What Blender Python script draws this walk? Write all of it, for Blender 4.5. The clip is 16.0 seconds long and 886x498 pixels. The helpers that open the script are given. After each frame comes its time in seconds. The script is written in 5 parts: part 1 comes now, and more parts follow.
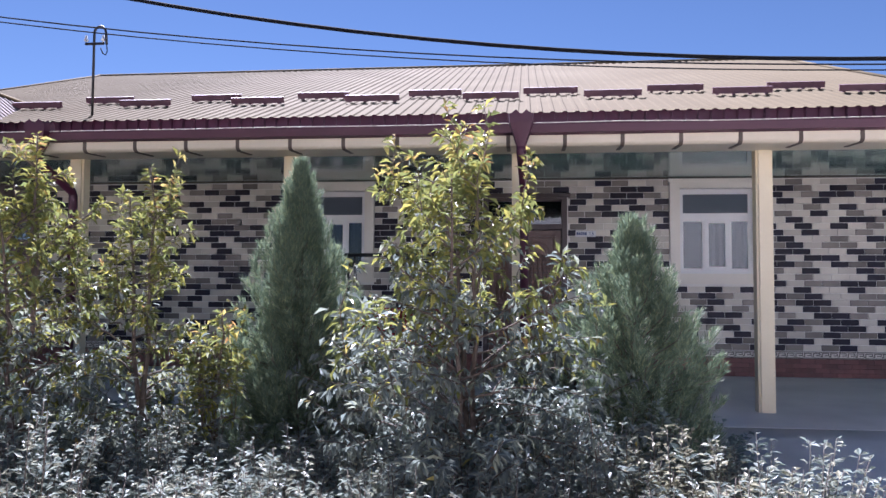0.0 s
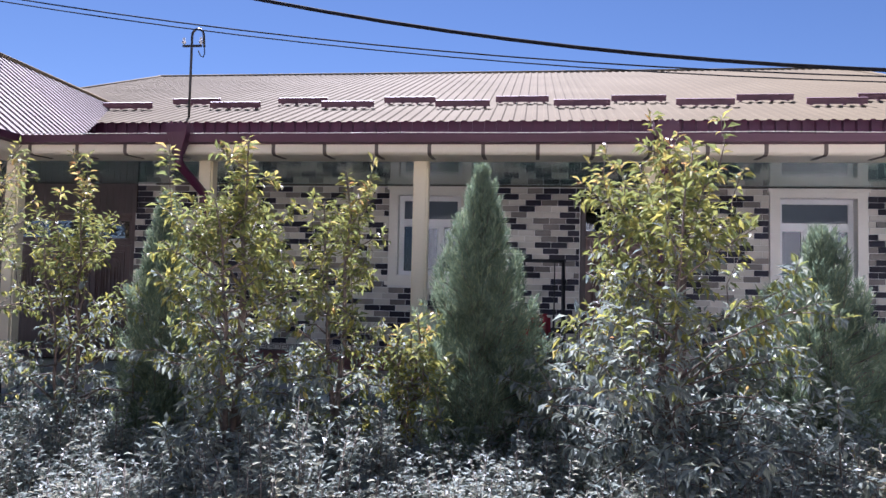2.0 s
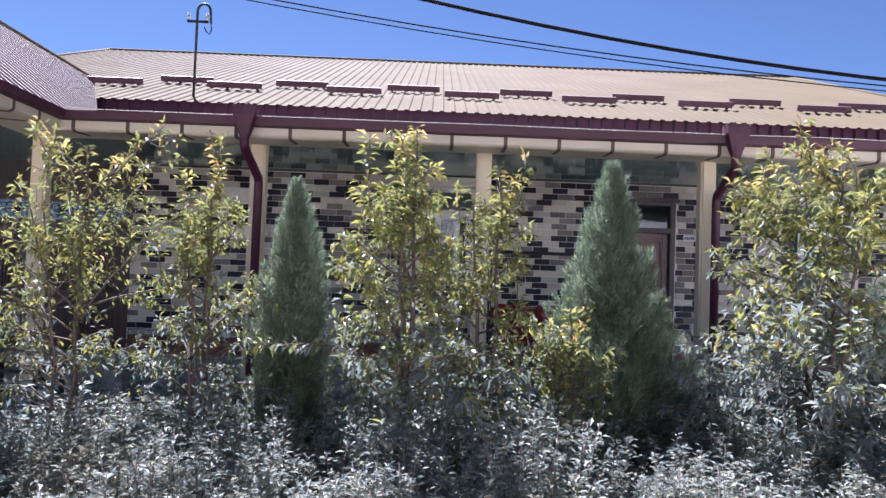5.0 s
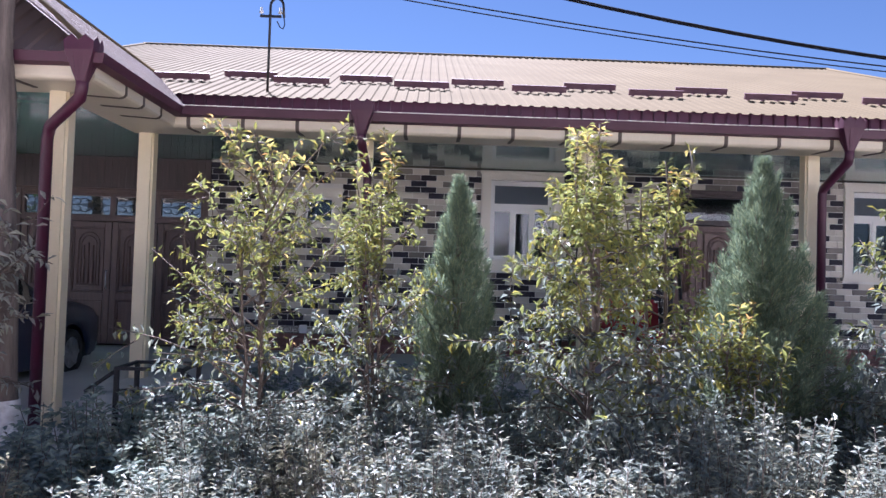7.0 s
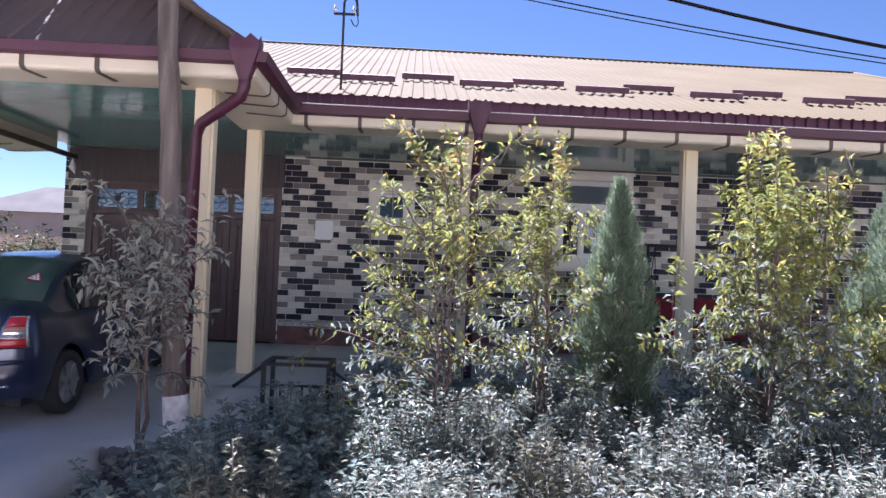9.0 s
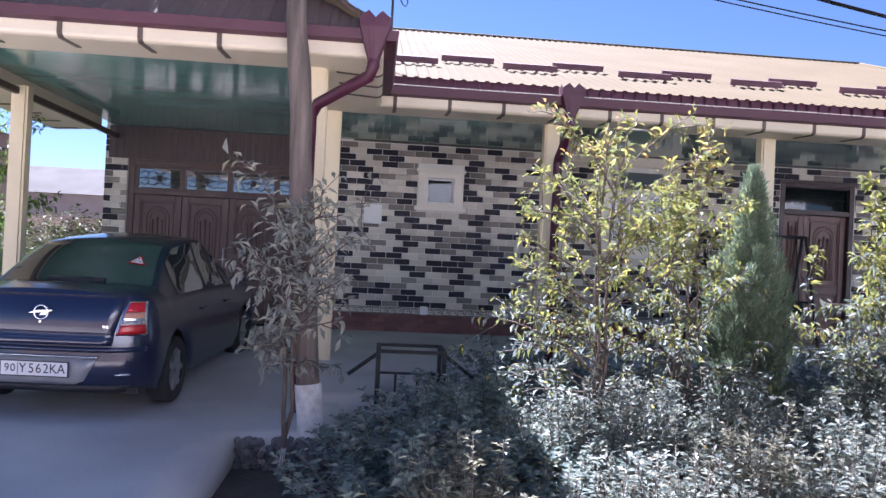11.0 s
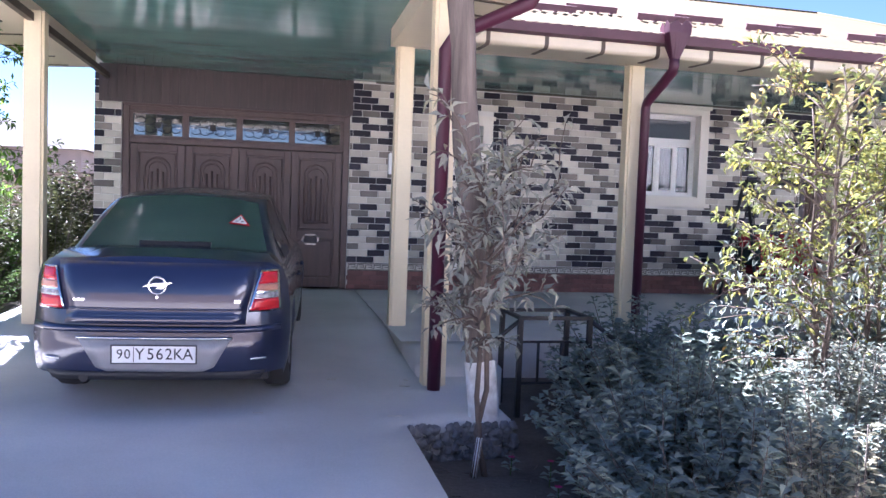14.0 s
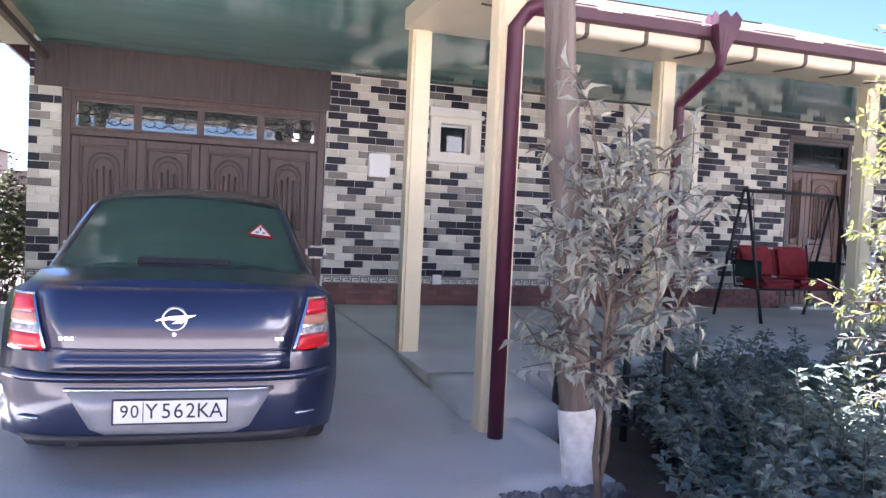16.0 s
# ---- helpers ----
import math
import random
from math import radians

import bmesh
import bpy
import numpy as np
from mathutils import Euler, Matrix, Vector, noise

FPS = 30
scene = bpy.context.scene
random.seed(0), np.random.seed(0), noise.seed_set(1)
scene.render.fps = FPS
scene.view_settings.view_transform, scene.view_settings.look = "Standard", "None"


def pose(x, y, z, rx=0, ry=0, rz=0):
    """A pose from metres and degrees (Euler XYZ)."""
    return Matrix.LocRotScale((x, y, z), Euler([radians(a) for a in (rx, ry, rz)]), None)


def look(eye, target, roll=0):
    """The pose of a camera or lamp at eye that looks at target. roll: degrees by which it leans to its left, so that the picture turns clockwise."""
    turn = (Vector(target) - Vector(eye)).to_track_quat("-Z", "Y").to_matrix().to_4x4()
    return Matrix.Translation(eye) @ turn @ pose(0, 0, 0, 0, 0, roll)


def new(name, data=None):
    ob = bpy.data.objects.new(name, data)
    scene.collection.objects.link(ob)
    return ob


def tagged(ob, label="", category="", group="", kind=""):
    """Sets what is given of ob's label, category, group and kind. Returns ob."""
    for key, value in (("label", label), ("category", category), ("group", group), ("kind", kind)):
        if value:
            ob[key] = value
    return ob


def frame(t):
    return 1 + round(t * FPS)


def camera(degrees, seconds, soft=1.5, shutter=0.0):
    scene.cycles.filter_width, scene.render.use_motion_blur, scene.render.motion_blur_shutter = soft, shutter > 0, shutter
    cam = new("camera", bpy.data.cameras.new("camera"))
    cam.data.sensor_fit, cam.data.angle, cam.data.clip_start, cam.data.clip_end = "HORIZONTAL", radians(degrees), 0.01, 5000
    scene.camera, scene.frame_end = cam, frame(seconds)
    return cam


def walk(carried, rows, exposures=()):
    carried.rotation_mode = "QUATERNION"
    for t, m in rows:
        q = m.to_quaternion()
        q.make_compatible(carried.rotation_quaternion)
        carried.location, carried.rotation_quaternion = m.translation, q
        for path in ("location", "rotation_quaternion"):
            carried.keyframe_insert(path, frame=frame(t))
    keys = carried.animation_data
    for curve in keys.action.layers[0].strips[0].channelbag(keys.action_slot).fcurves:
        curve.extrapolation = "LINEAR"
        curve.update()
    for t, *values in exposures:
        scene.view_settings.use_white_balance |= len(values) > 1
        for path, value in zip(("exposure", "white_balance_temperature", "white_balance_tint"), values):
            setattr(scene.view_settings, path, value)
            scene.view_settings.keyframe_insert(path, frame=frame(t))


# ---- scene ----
cam = camera(60.4, 16.0)
PATH = [
    (0, (-0.32, -0.836, 1.414), (-0.534, 1.15, 1.509), 0.3),
    (0.5, (-0.701, -0.897, 1.424), (-0.921, 1.087, 1.535), -0.3),
    (1, (-1.065, -0.901, 1.428), (-1.303, 1.081, 1.548), -0.2),
    (1.5, (-1.422, -1.014, 1.437), (-1.675, 0.967, 1.552), 0.5),
    (2, (-1.739, -1.067, 1.414), (-1.98, 0.916, 1.518), 1.3),
    (2.5, (-2.047, -1.075, 1.421), (-2.251, 0.912, 1.513), 1.6),
    (3, (-2.357, -1.142, 1.436), (-2.521, 0.85, 1.516), 1.3),
    (5.3, (-3.943, -1.179, 1.394), (-3.912, 0.819, 1.476), 2.2),
    (5.5, (-4.079, -1.205, 1.394), (-4.055, 0.793, 1.468), 2.3),
    (6, (-4.414, -1.216, 1.37), (-4.402, 0.783, 1.431), 2.3),
    (6.5, (-4.767, -1.18, 1.393), (-4.751, 0.819, 1.455), 1.9),
    (7, (-5.13, -1.169, 1.381), (-5.087, 0.83, 1.444), 1.8),
    (7.5, (-5.477, -1.183, 1.361), (-5.394, 0.815, 1.41), 2.0),
    (8, (-5.88, -1.2, 1.357), (-5.775, 0.797, 1.401), 2.2),
    (8.5, (-6.286, -1.311, 1.342), (-6.197, 0.686, 1.398), 2.3),
    (8.7, (-6.428, -1.286, 1.35), (-6.348, 0.712, 1.407), 2.3),
    (10.8, (-7.824, -1.093, 1.33), (-7.638, 0.898, 1.348), 2.6),
    (11, (-8.009, -1.038, 1.313), (-7.832, 0.954, 1.329), 2.8),
    (11.5, (-8.329, -0.938, 1.276), (-8.192, 1.057, 1.276), 2.8),
    (12, (-8.671, -0.74, 1.279), (-8.52, 1.255, 1.264), 2.3),
    (12.5, (-9.017, -0.584, 1.28), (-8.79, 1.403, 1.243), 1.7),
    (13, (-9.304, -0.342, 1.259), (-8.99, 1.632, 1.188), 1.8),
    (13.5, (-9.616, -0.128, 1.239), (-9.235, 1.833, 1.149), 2.0),
    (14, (-9.886, 0.059, 1.267), (-9.455, 2.01, 1.164), 2.1),
    (14.5, (-10.091, 0.382, 1.268), (-9.614, 2.322, 1.162), 2.4),
    (15, (-10.318, 0.667, 1.249), (-9.778, 2.59, 1.147), 2.9),
    (15.5, (-10.475, 0.973, 1.246), (-9.875, 2.878, 1.15), 3.0),
    (16, (-10.596, 1.343, 1.266), (-9.952, 3.235, 1.183), 2.7),
]
walk(cam, [(t, look(eye, target, roll)) for t, eye, target, roll in PATH],
     [(0.0, 2.2, 5200, 27), (3.0, 2.22, 5200, 27), (8.0, 2.5, 5200, 28), (11.0, 2.78, 5150, 28), (13.5, 3.3, 5150, 28), (16.0, 3.8, 5400, 26)])

# ---- world, sun, exposure ----
SUN_EL, SUN_AZ = 49.0, -22.0          # height; turn from +y towards +x
world = bpy.data.worlds.new("world")
scene.world = world
world.use_nodes = True
wn = world.node_tree
sky = wn.nodes.new("ShaderNodeTexSky")
sky.sky_type, sky.sun_disc = "NISHITA", False
sky.sun_elevation, sky.sun_rotation = radians(SUN_EL), radians(SUN_AZ)
sky.air_density, sky.dust_density, sky.ozone_density, sky.altitude = 1.0, 0.15, 1.7, 1500
wn.nodes["Background"].inputs[1].default_value = 0.0198
wn.links.new(sky.outputs[0], wn.nodes["Background"].inputs[0])
sun = new("sun", bpy.data.lights.new("sun", "SUN"))
sun.data.energy, sun.data.angle, sun.data.color = 5.0, radians(0.6), (1.0, 0.94, 0.84)
sd = Vector((math.sin(radians(SUN_AZ)) * math.cos(radians(SUN_EL)), math.cos(radians(SUN_AZ)) * math.cos(radians(SUN_EL)), math.sin(radians(SUN_EL))))
sun.matrix_world = look(sd * 40, (0, 0, 0))


# ---- materials ----
def pbr(name, c1, c2=None, scale=6.0, rough=0.6, bump=0.0, bump_scale=60.0, metal=0.0, vary=0.0, by="", stretch=(1, 1, 1), spec=0.5, rough2=None, coat=0.0, ior=1.5, fine=0.12):
    """Node material: two colours mixed by large and fine noise, rough variation and bump; vary: shade by piece (by 'island' or 'object')."""
    m = bpy.data.materials.new(name)
    m.use_nodes = True
    t = m.node_tree
    b = t.nodes["Principled BSDF"]
    N, L = t.nodes.new, t.links.new
    co = N("ShaderNodeTexCoord")
    mp = N("ShaderNodeMapping")
    mp.inputs["Scale"].default_value = stretch
    L(co.outputs["Object"], mp.inputs[0])
    n1, n2 = N("ShaderNodeTexNoise"), N("ShaderNodeTexNoise")
    n1.inputs["Scale"].default_value, n1.inputs["Detail"].default_value = scale, 6
    n2.inputs["Scale"].default_value, n2.inputs["Detail"].default_value = bump_scale, 4
    L(mp.outputs[0], n1.inputs["Vector"]); L(mp.outputs[0], n2.inputs["Vector"])
    ramp = N("ShaderNodeMapRange")
    ramp.inputs["From Min"].default_value, ramp.inputs["From Max"].default_value = 0.32, 0.68
    L(n1.outputs["Fac"], ramp.inputs["Value"])
    mix = N("ShaderNodeMix"); mix.data_type = "RGBA"
    mix.inputs["A"].default_value, mix.inputs["B"].default_value = (*c1, 1), (*(c2 or c1), 1)
    L(ramp.outputs[0], mix.inputs["Factor"])
    hsv = N("ShaderNodeHueSaturation")
    L(mix.outputs["Result"], hsv.inputs["Color"])
    val = N("ShaderNodeMath"); val.operation = "MULTIPLY_ADD"
    val.inputs[1].default_value, val.inputs[2].default_value = 2 * fine, 1 - fine
    L(n2.outputs["Fac"], val.inputs[0])
    if vary:
        src = N("ShaderNodeNewGeometry") if by == "island" else N("ShaderNodeObjectInfo")
        v2 = N("ShaderNodeMath"); v2.operation = "MULTIPLY_ADD"
        v2.inputs[1].default_value, v2.inputs[2].default_value = 2 * vary, -vary
        L(src.outputs["Random Per Island" if by == "island" else "Random"], v2.inputs[0])
        v3 = N("ShaderNodeMath"); v3.operation = "ADD"
        L(val.outputs[0], v3.inputs[0]); L(v2.outputs[0], v3.inputs[1])
        L(v3.outputs[0], hsv.inputs["Value"])
    else:
        L(val.outputs[0], hsv.inputs["Value"])
    L(hsv.outputs[0], b.inputs["Base Color"])
    rr = N("ShaderNodeMapRange")
    rr.inputs["To Min"].default_value, rr.inputs["To Max"].default_value = rough, rough2 if rough2 is not None else min(1, rough + 0.12)
    L(n1.outputs["Fac"], rr.inputs["Value"]); L(rr.outputs[0], b.inputs["Roughness"])
    b.inputs["Metallic"].default_value = metal
    b.inputs["Specular IOR Level"].default_value = spec
    b.inputs["IOR"].default_value = ior
    b.inputs["Coat Weight"].default_value = coat
    b.inputs["Coat Roughness"].default_value = 0.12 if coat > 0.8 else 0.04
    b.inputs["Coat IOR"].default_value = 1.68 if coat > 0.8 else 1.5
    if bump:
        bp = N("ShaderNodeBump")
        bp.inputs["Strength"].default_value, bp.inputs["Distance"].default_value = bump, 0.01
        L(n2.outputs["Fac"], bp.inputs["Height"]); L(bp.outputs[0], b.inputs["Normal"])
    return m


def leaf_mat(name, c1, c2, c3, rough=0.35, trans=0.35, spec=0.22):
    """Leaf: shade by island between three colours, waxy gloss, light shining through."""
    m = bpy.data.materials.new(name)
    m.use_nodes = True
    t = m.node_tree
    b, out = t.nodes["Principled BSDF"], t.nodes["Material Output"]
    N, L = t.nodes.new, t.links.new
    geo = N("ShaderNodeNewGeometry")
    cr = N("ShaderNodeValToRGB")
    cr.color_ramp.elements[0].color, cr.color_ramp.elements[1].color = (*c1, 1), (*c3, 1)
    e = cr.color_ramp.elements.new(0.62); e.color = (*c2, 1)
    L(geo.outputs["Random Per Island"], cr.inputs[0])
    co = N("ShaderNodeTexCoord")
    nz = N("ShaderNodeTexNoise"); nz.inputs["Scale"].default_value = 25
    L(co.outputs["Object"], nz.inputs["Vector"])
    hs = N("ShaderNodeHueSaturation")
    mr = N("ShaderNodeMapRange"); mr.inputs["To Min"].default_value, mr.inputs["To Max"].default_value = 0.6, 1.4
    L(nz.outputs["Fac"], mr.inputs["Value"]); L(mr.outputs[0], hs.inputs["Value"])
    L(cr.outputs[0], hs.inputs["Color"])
    L(hs.outputs[0], b.inputs["Base Color"])
    b.inputs["Roughness"].default_value = rough
    b.inputs["Specular IOR Level"].default_value = spec
    tr = N("ShaderNodeBsdfTranslucent")
    L(hs.outputs[0], tr.inputs["Color"])
    mx = N("ShaderNodeMixShader"); mx.inputs[0].default_value = trans
    L(b.outputs[0], mx.inputs[1]); L(tr.outputs[0], mx.inputs[2]); L(mx.outputs[0], out.inputs["Surface"])
    return m


def glass_mat(name, tint=(0.02, 0.03, 0.035), rough=0.02, clear=0.25, ior=1.6):
    """Window pane: mirror-like sheet that lets part of the light through."""
    m = bpy.data.materials.new(name)
    m.use_nodes = True
    t = m.node_tree
    b, out = t.nodes["Principled BSDF"], t.nodes["Material Output"]
    b.inputs["Base Color"].default_value = (*tint, 1)
    b.inputs["Roughness"].default_value = rough
    b.inputs["IOR"].default_value = ior
    b.inputs["Specular IOR Level"].default_value = 0.8
    tp = t.nodes.new("ShaderNodeBsdfTransparent")
    tp.inputs["Color"].default_value = (0.75, 0.82, 0.82, 1)
    nz = t.nodes.new("ShaderNodeTexNoise"); nz.inputs["Scale"].default_value = 1.5
    bp = t.nodes.new("ShaderNodeBump"); bp.inputs["Strength"].default_value, bp.inputs["Distance"].default_value = 0.15, 0.01
    t.links.new(nz.outputs["Fac"], bp.inputs["Height"]); t.links.new(bp.outputs[0], b.inputs["Normal"])
    mx = t.nodes.new("ShaderNodeMixShader"); mx.inputs[0].default_value = clear
    t.links.new(b.outputs[0], mx.inputs[1]); t.links.new(tp.outputs[0], mx.inputs[2]); t.links.new(mx.outputs[0], out.inputs["Surface"])
    return m


M_CREAM = pbr("tile_cream", (0.64, 0.59, 0.49), (0.56, 0.51, 0.43), 3, 0.4, 0.08, 90, vary=0.16, by="island", fine=0.08)
M_BLACK = pbr("tile_black", (0.017, 0.017, 0.032), (0.027, 0.023, 0.030), 4, 0.42, 0.08, 90, spec=0.22, vary=0.25, by="island")
M_GREY = pbr("tile_grey", (0.25, 0.22, 0.185), (0.19, 0.165, 0.145), 4, 0.4, 0.08, 90, spec=0.3, vary=0.30, by="island")
M_CREAM_O = pbr("tile_cream_piece", (0.64, 0.59, 0.49), (0.56, 0.51, 0.43), 3, 0.4, 0.08, 90, vary=0.16, by="object", fine=0.08)
M_BLACK_O = pbr("tile_black_piece", (0.017, 0.017, 0.032), (0.027, 0.023, 0.030), 4, 0.42, 0.08, 90, spec=0.22, vary=0.25, by="object")
M_GREY_O = pbr("tile_grey_piece", (0.25, 0.22, 0.185), (0.19, 0.165, 0.145), 4, 0.4, 0.08, 90, spec=0.3, vary=0.30, by="object")
M_GROUT = pbr("grout", (0.82, 0.79, 0.72), (0.76, 0.73, 0.67), 5, 0.85, 0.2, 120)
M_BRICK = pbr("plinth_brick", (0.20, 0.082, 0.07), (0.15, 0.066, 0.058), 5, 0.5, 0.25, 70, vary=0.25, by="island")
M_MORTAR = pbr("plinth_mortar", (0.10, 0.06, 0.05), (0.13, 0.09, 0.08), 9, 0.9, 0.2, 90)
M_KEYDARK = pbr("key_band_dark", (0.075, 0.06, 0.05), (0.055, 0.045, 0.04), 8, 0.5, 0.1, 80)
M_KEYLIGHT = pbr("key_band_light", (0.70, 0.66, 0.58), (0.62, 0.58, 0.51), 8, 0.5, 0.1, 80)
M_CONC = pbr("concrete", (0.66, 0.64, 0.595), (0.51, 0.495, 0.46), 0.9, 0.7, 0.35, 70, fine=0.10)
M_SLABEDGE = pbr("rubble_edge", (0.22, 0.21, 0.20), (0.11, 0.105, 0.10), 9, 0.85, 0.8, 28)
M_SOIL = pbr("soil", (0.075, 0.062, 0.05), (0.12, 0.10, 0.08), 2.2, 0.95, 0.9, 30, fine=0.3)
M_GUARD = pbr("guard_metal", (0.16, 0.075, 0.088), (0.13, 0.062, 0.074), 4, 0.6, 0.05, 40)
M_ROOFC = pbr("roof_sheet", (0.150, 0.117, 0.068), (0.132, 0.103, 0.061), 0.7, 0.85, 0.05, 30, spec=0.05, fine=0.06)
M_ROOFDARK = pbr("carport_sheet", (0.205, 0.158, 0.135), (0.178, 0.137, 0.118), 0.8, 0.78, 0.05, 30, spec=0.15, fine=0.06)
M_PALEROOF = pbr("pale_roof", (0.088, 0.078, 0.069), (0.078, 0.069, 0.062), 0.8, 0.8, 0.05, 30, spec=0.1)
# sheet kept pale only to throw sunlight upwards
M_BOUNCE = pbr("bounce_sheet", (0.50, 0.48, 0.45), (0.42, 0.405, 0.38), 1.5, 0.6, 0.1, 30)
M_MAROON = pbr("maroon_sheet", (0.066, 0.010, 0.028), (0.052, 0.008, 0.022), 2.0, 0.42, 0.05, 40)
M_COVE = pbr("cove_plastic", (0.66, 0.58, 0.42), (0.61, 0.535, 0.39), 1.2, 0.35, 0.03, 40, fine=0.04)
M_POST = pbr("post_paint", (0.78, 0.68, 0.45), (0.72, 0.62, 0.41), 1.6, 0.4, 0.08, 50, fine=0.05)
M_CEIL = pbr("gloss_ceiling", (0.16, 0.33, 0.28), (0.13, 0.28, 0.24), 0.8, 0.06, 0.06, 7, rough2=0.10, ior=1.75, spec=0.6, stretch=(1, 5, 1), fine=0.04)
M_CEILTRIM = pbr("ceiling_trim", (0.10, 0.075, 0.05), (0.07, 0.05, 0.035), 4, 0.5)
M_WHITE = pbr("window_white", (0.85, 0.84, 0.81), (0.80, 0.79, 0.76), 2.0, 0.3, 0.03, 60, fine=0.04)
M_SURROUND = pbr("window_surround", (0.84, 0.79, 0.68), (0.79, 0.74, 0.64), 1.5, 0.5, 0.06, 60, fine=0.05)
M_WOOD = pbr("dark_wood", (0.105, 0.064, 0.053), (0.074, 0.046, 0.040), 3.5, 0.34, 0.15, 40, stretch=(6, 6, 0.7), fine=0.2)
M_WOODDK = pbr("lintel_wood", (0.068, 0.046, 0.042), (0.048, 0.034, 0.032), 3.5, 0.4, 0.15, 40, stretch=(8, 8, 0.6), fine=0.2)
M_DOORWOOD = pbr("house_door_wood", (0.15, 0.082, 0.06), (0.105, 0.058, 0.044), 3.5, 0.34, 0.12, 40, stretch=(6, 6, 0.7), fine=0.2)
M_IRON = pbr("black_iron", (0.02, 0.02, 0.022), (0.03, 0.028, 0.027), 8, 0.45, 0.1, 60, metal=0.3)
M_GLASS = glass_mat("pane_glass", clear=0.45, ior=1.5)
M_GATEGLASS = glass_mat("mirrored_pane", (0.05, 0.06, 0.065), 0.03, 0.1, 2.1)
# grey-blue base colour stands in for what the transom pane reflects
M_TRANSOMGLASS = glass_mat("greyblue_pane", (0.13, 0.155, 0.18), 0.06, 0.05)
M_CARGLASS = glass_mat("car_glass", (0.02, 0.032, 0.032), 0.02, 0.10, 2.1)
M_CARPAINT = pbr("car_paint", (0.010, 0.015, 0.046), (0.012, 0.017, 0.050), 2, 0.30, 0.0, 300, metal=0.3, spec=0.3, coat=0.9, fine=0.05)
M_CARBLACK = pbr("car_plastic", (0.015, 0.015, 0.017), (0.02, 0.02, 0.022), 9, 0.5, 0.1, 120)
M_CARSILVER = pbr("bumper_insert", (0.30, 0.30, 0.31), (0.25, 0.25, 0.26), 6, 0.35, 0.0, 120, metal=0.3)
M_CHROME = pbr("chrome", (0.75, 0.75, 0.75), (0.68, 0.68, 0.68), 5, 0.10, 0.0, 80, metal=1.0)
M_LAMPRED = pbr("lamp_red", (0.55, 0.015, 0.02), (0.42, 0.01, 0.015), 9, 0.12, 0.2, 90, coat=0.6)
M_LAMPCLEAR = pbr("lamp_clear", (0.42, 0.40, 0.40), (0.16, 0.14, 0.15), 40, 0.15, 0.3, 90, coat=0.6)
M_LAMPAMBER = pbr("lamp_amber", (0.55, 0.27, 0.17), (0.42, 0.17, 0.11), 9, 0.12, 0.2, 90, coat=0.6)
M_RUBBER = pbr("rubber", (0.018, 0.018, 0.018), (0.03, 0.029, 0.028), 12, 0.8, 0.3, 50)
M_ALLOY = pbr("alloy", (0.45, 0.45, 0.46), (0.36, 0.36, 0.37), 9, 0.3, 0.05, 60, metal=0.8)
M_PLATE = pbr("plate_white", (0.75, 0.75, 0.75), (0.70, 0.70, 0.70), 5, 0.4, 0.0, 90, fine=0.04)
M_INK = pbr("ink", (0.02, 0.02, 0.022), None, 5, 0.5)
M_POLE = pbr("weathered_pole", (0.20, 0.16, 0.13), (0.095, 0.076, 0.062), 3.0, 0.9, 1.0, 26, stretch=(5, 5, 0.35), fine=0.25)
M_LIME = pbr("limewash", (0.82, 0.81, 0.78), (0.56, 0.52, 0.47), 11, 0.9, 0.4, 40, fine=0.15)
M_BARK = pbr("bark", (0.14, 0.105, 0.08), (0.09, 0.068, 0.052), 10, 0.85, 0.6, 50)
M_STRAW = pbr("straw", (0.62, 0.57, 0.46), (0.5, 0.45, 0.36), 12, 0.8, 0.2, 80)
M_PETAL = pbr("petal", (0.42, 0.02, 0.12), (0.32, 0.015, 0.10), 30, 0.7, 0.1, 80)
M_TWIG = pbr("twig", (0.17, 0.14, 0.11), (0.11, 0.09, 0.07), 12, 0.8, 0.3, 80)
M_RED = pbr("red_fabric", (0.25, 0.012, 0.020), (0.15, 0.008, 0.013), 9, 0.75, 0.3, 90)
M_ARM = pbr("arm_cloth", (0.025, 0.05, 0.045), (0.018, 0.035, 0.032), 9, 0.8, 0.3, 90)
M_WIRE = pbr("cable", (0.010, 0.010, 0.012), (0.014, 0.014, 0.016), 5, 0.85, spec=0.05)
M_PORCELAIN = pbr("porcelain", (0.55, 0.55, 0.55), (0.48, 0.47, 0.46), 9, 0.2)
M_PLASTER = pbr("neighbour_plaster", (0.50, 0.405, 0.35), (0.44, 0.36, 0.31), 1.2, 0.9, 0.3, 25)
M_YARD = pbr("earth_wall", (0.30, 0.255, 0.22), (0.23, 0.195, 0.17), 1.4, 0.95, 0.5, 18, fine=0.25)
M_PALE = pbr("pale_wall", (0.80, 0.79, 0.77), (0.75, 0.745, 0.73), 0.8, 0.9, 0.2, 20)
M_FENCE = pbr("fence_brown", (0.20, 0.15, 0.115), (0.15, 0.115, 0.09), 1.5, 0.85, 0.2, 25)
M_INNER = pbr("inner_plaster", (0.45, 0.42, 0.38), (0.40, 0.37, 0.34), 1.0, 0.9)
# street out of view, pale so that it bounces sun onto the shaded wall
M_ROAD = pbr("road", (0.54, 0.48, 0.41), (0.47, 0.415, 0.35), 2.0, 0.9, 0.6, 60, fine=0.25)
M_CURTAIN = pbr("curtain", (0.66, 0.63, 0.58), (0.58, 0.55, 0.50), 4, 0.9, 0.1, 40, stretch=(9, 1, 0.4))
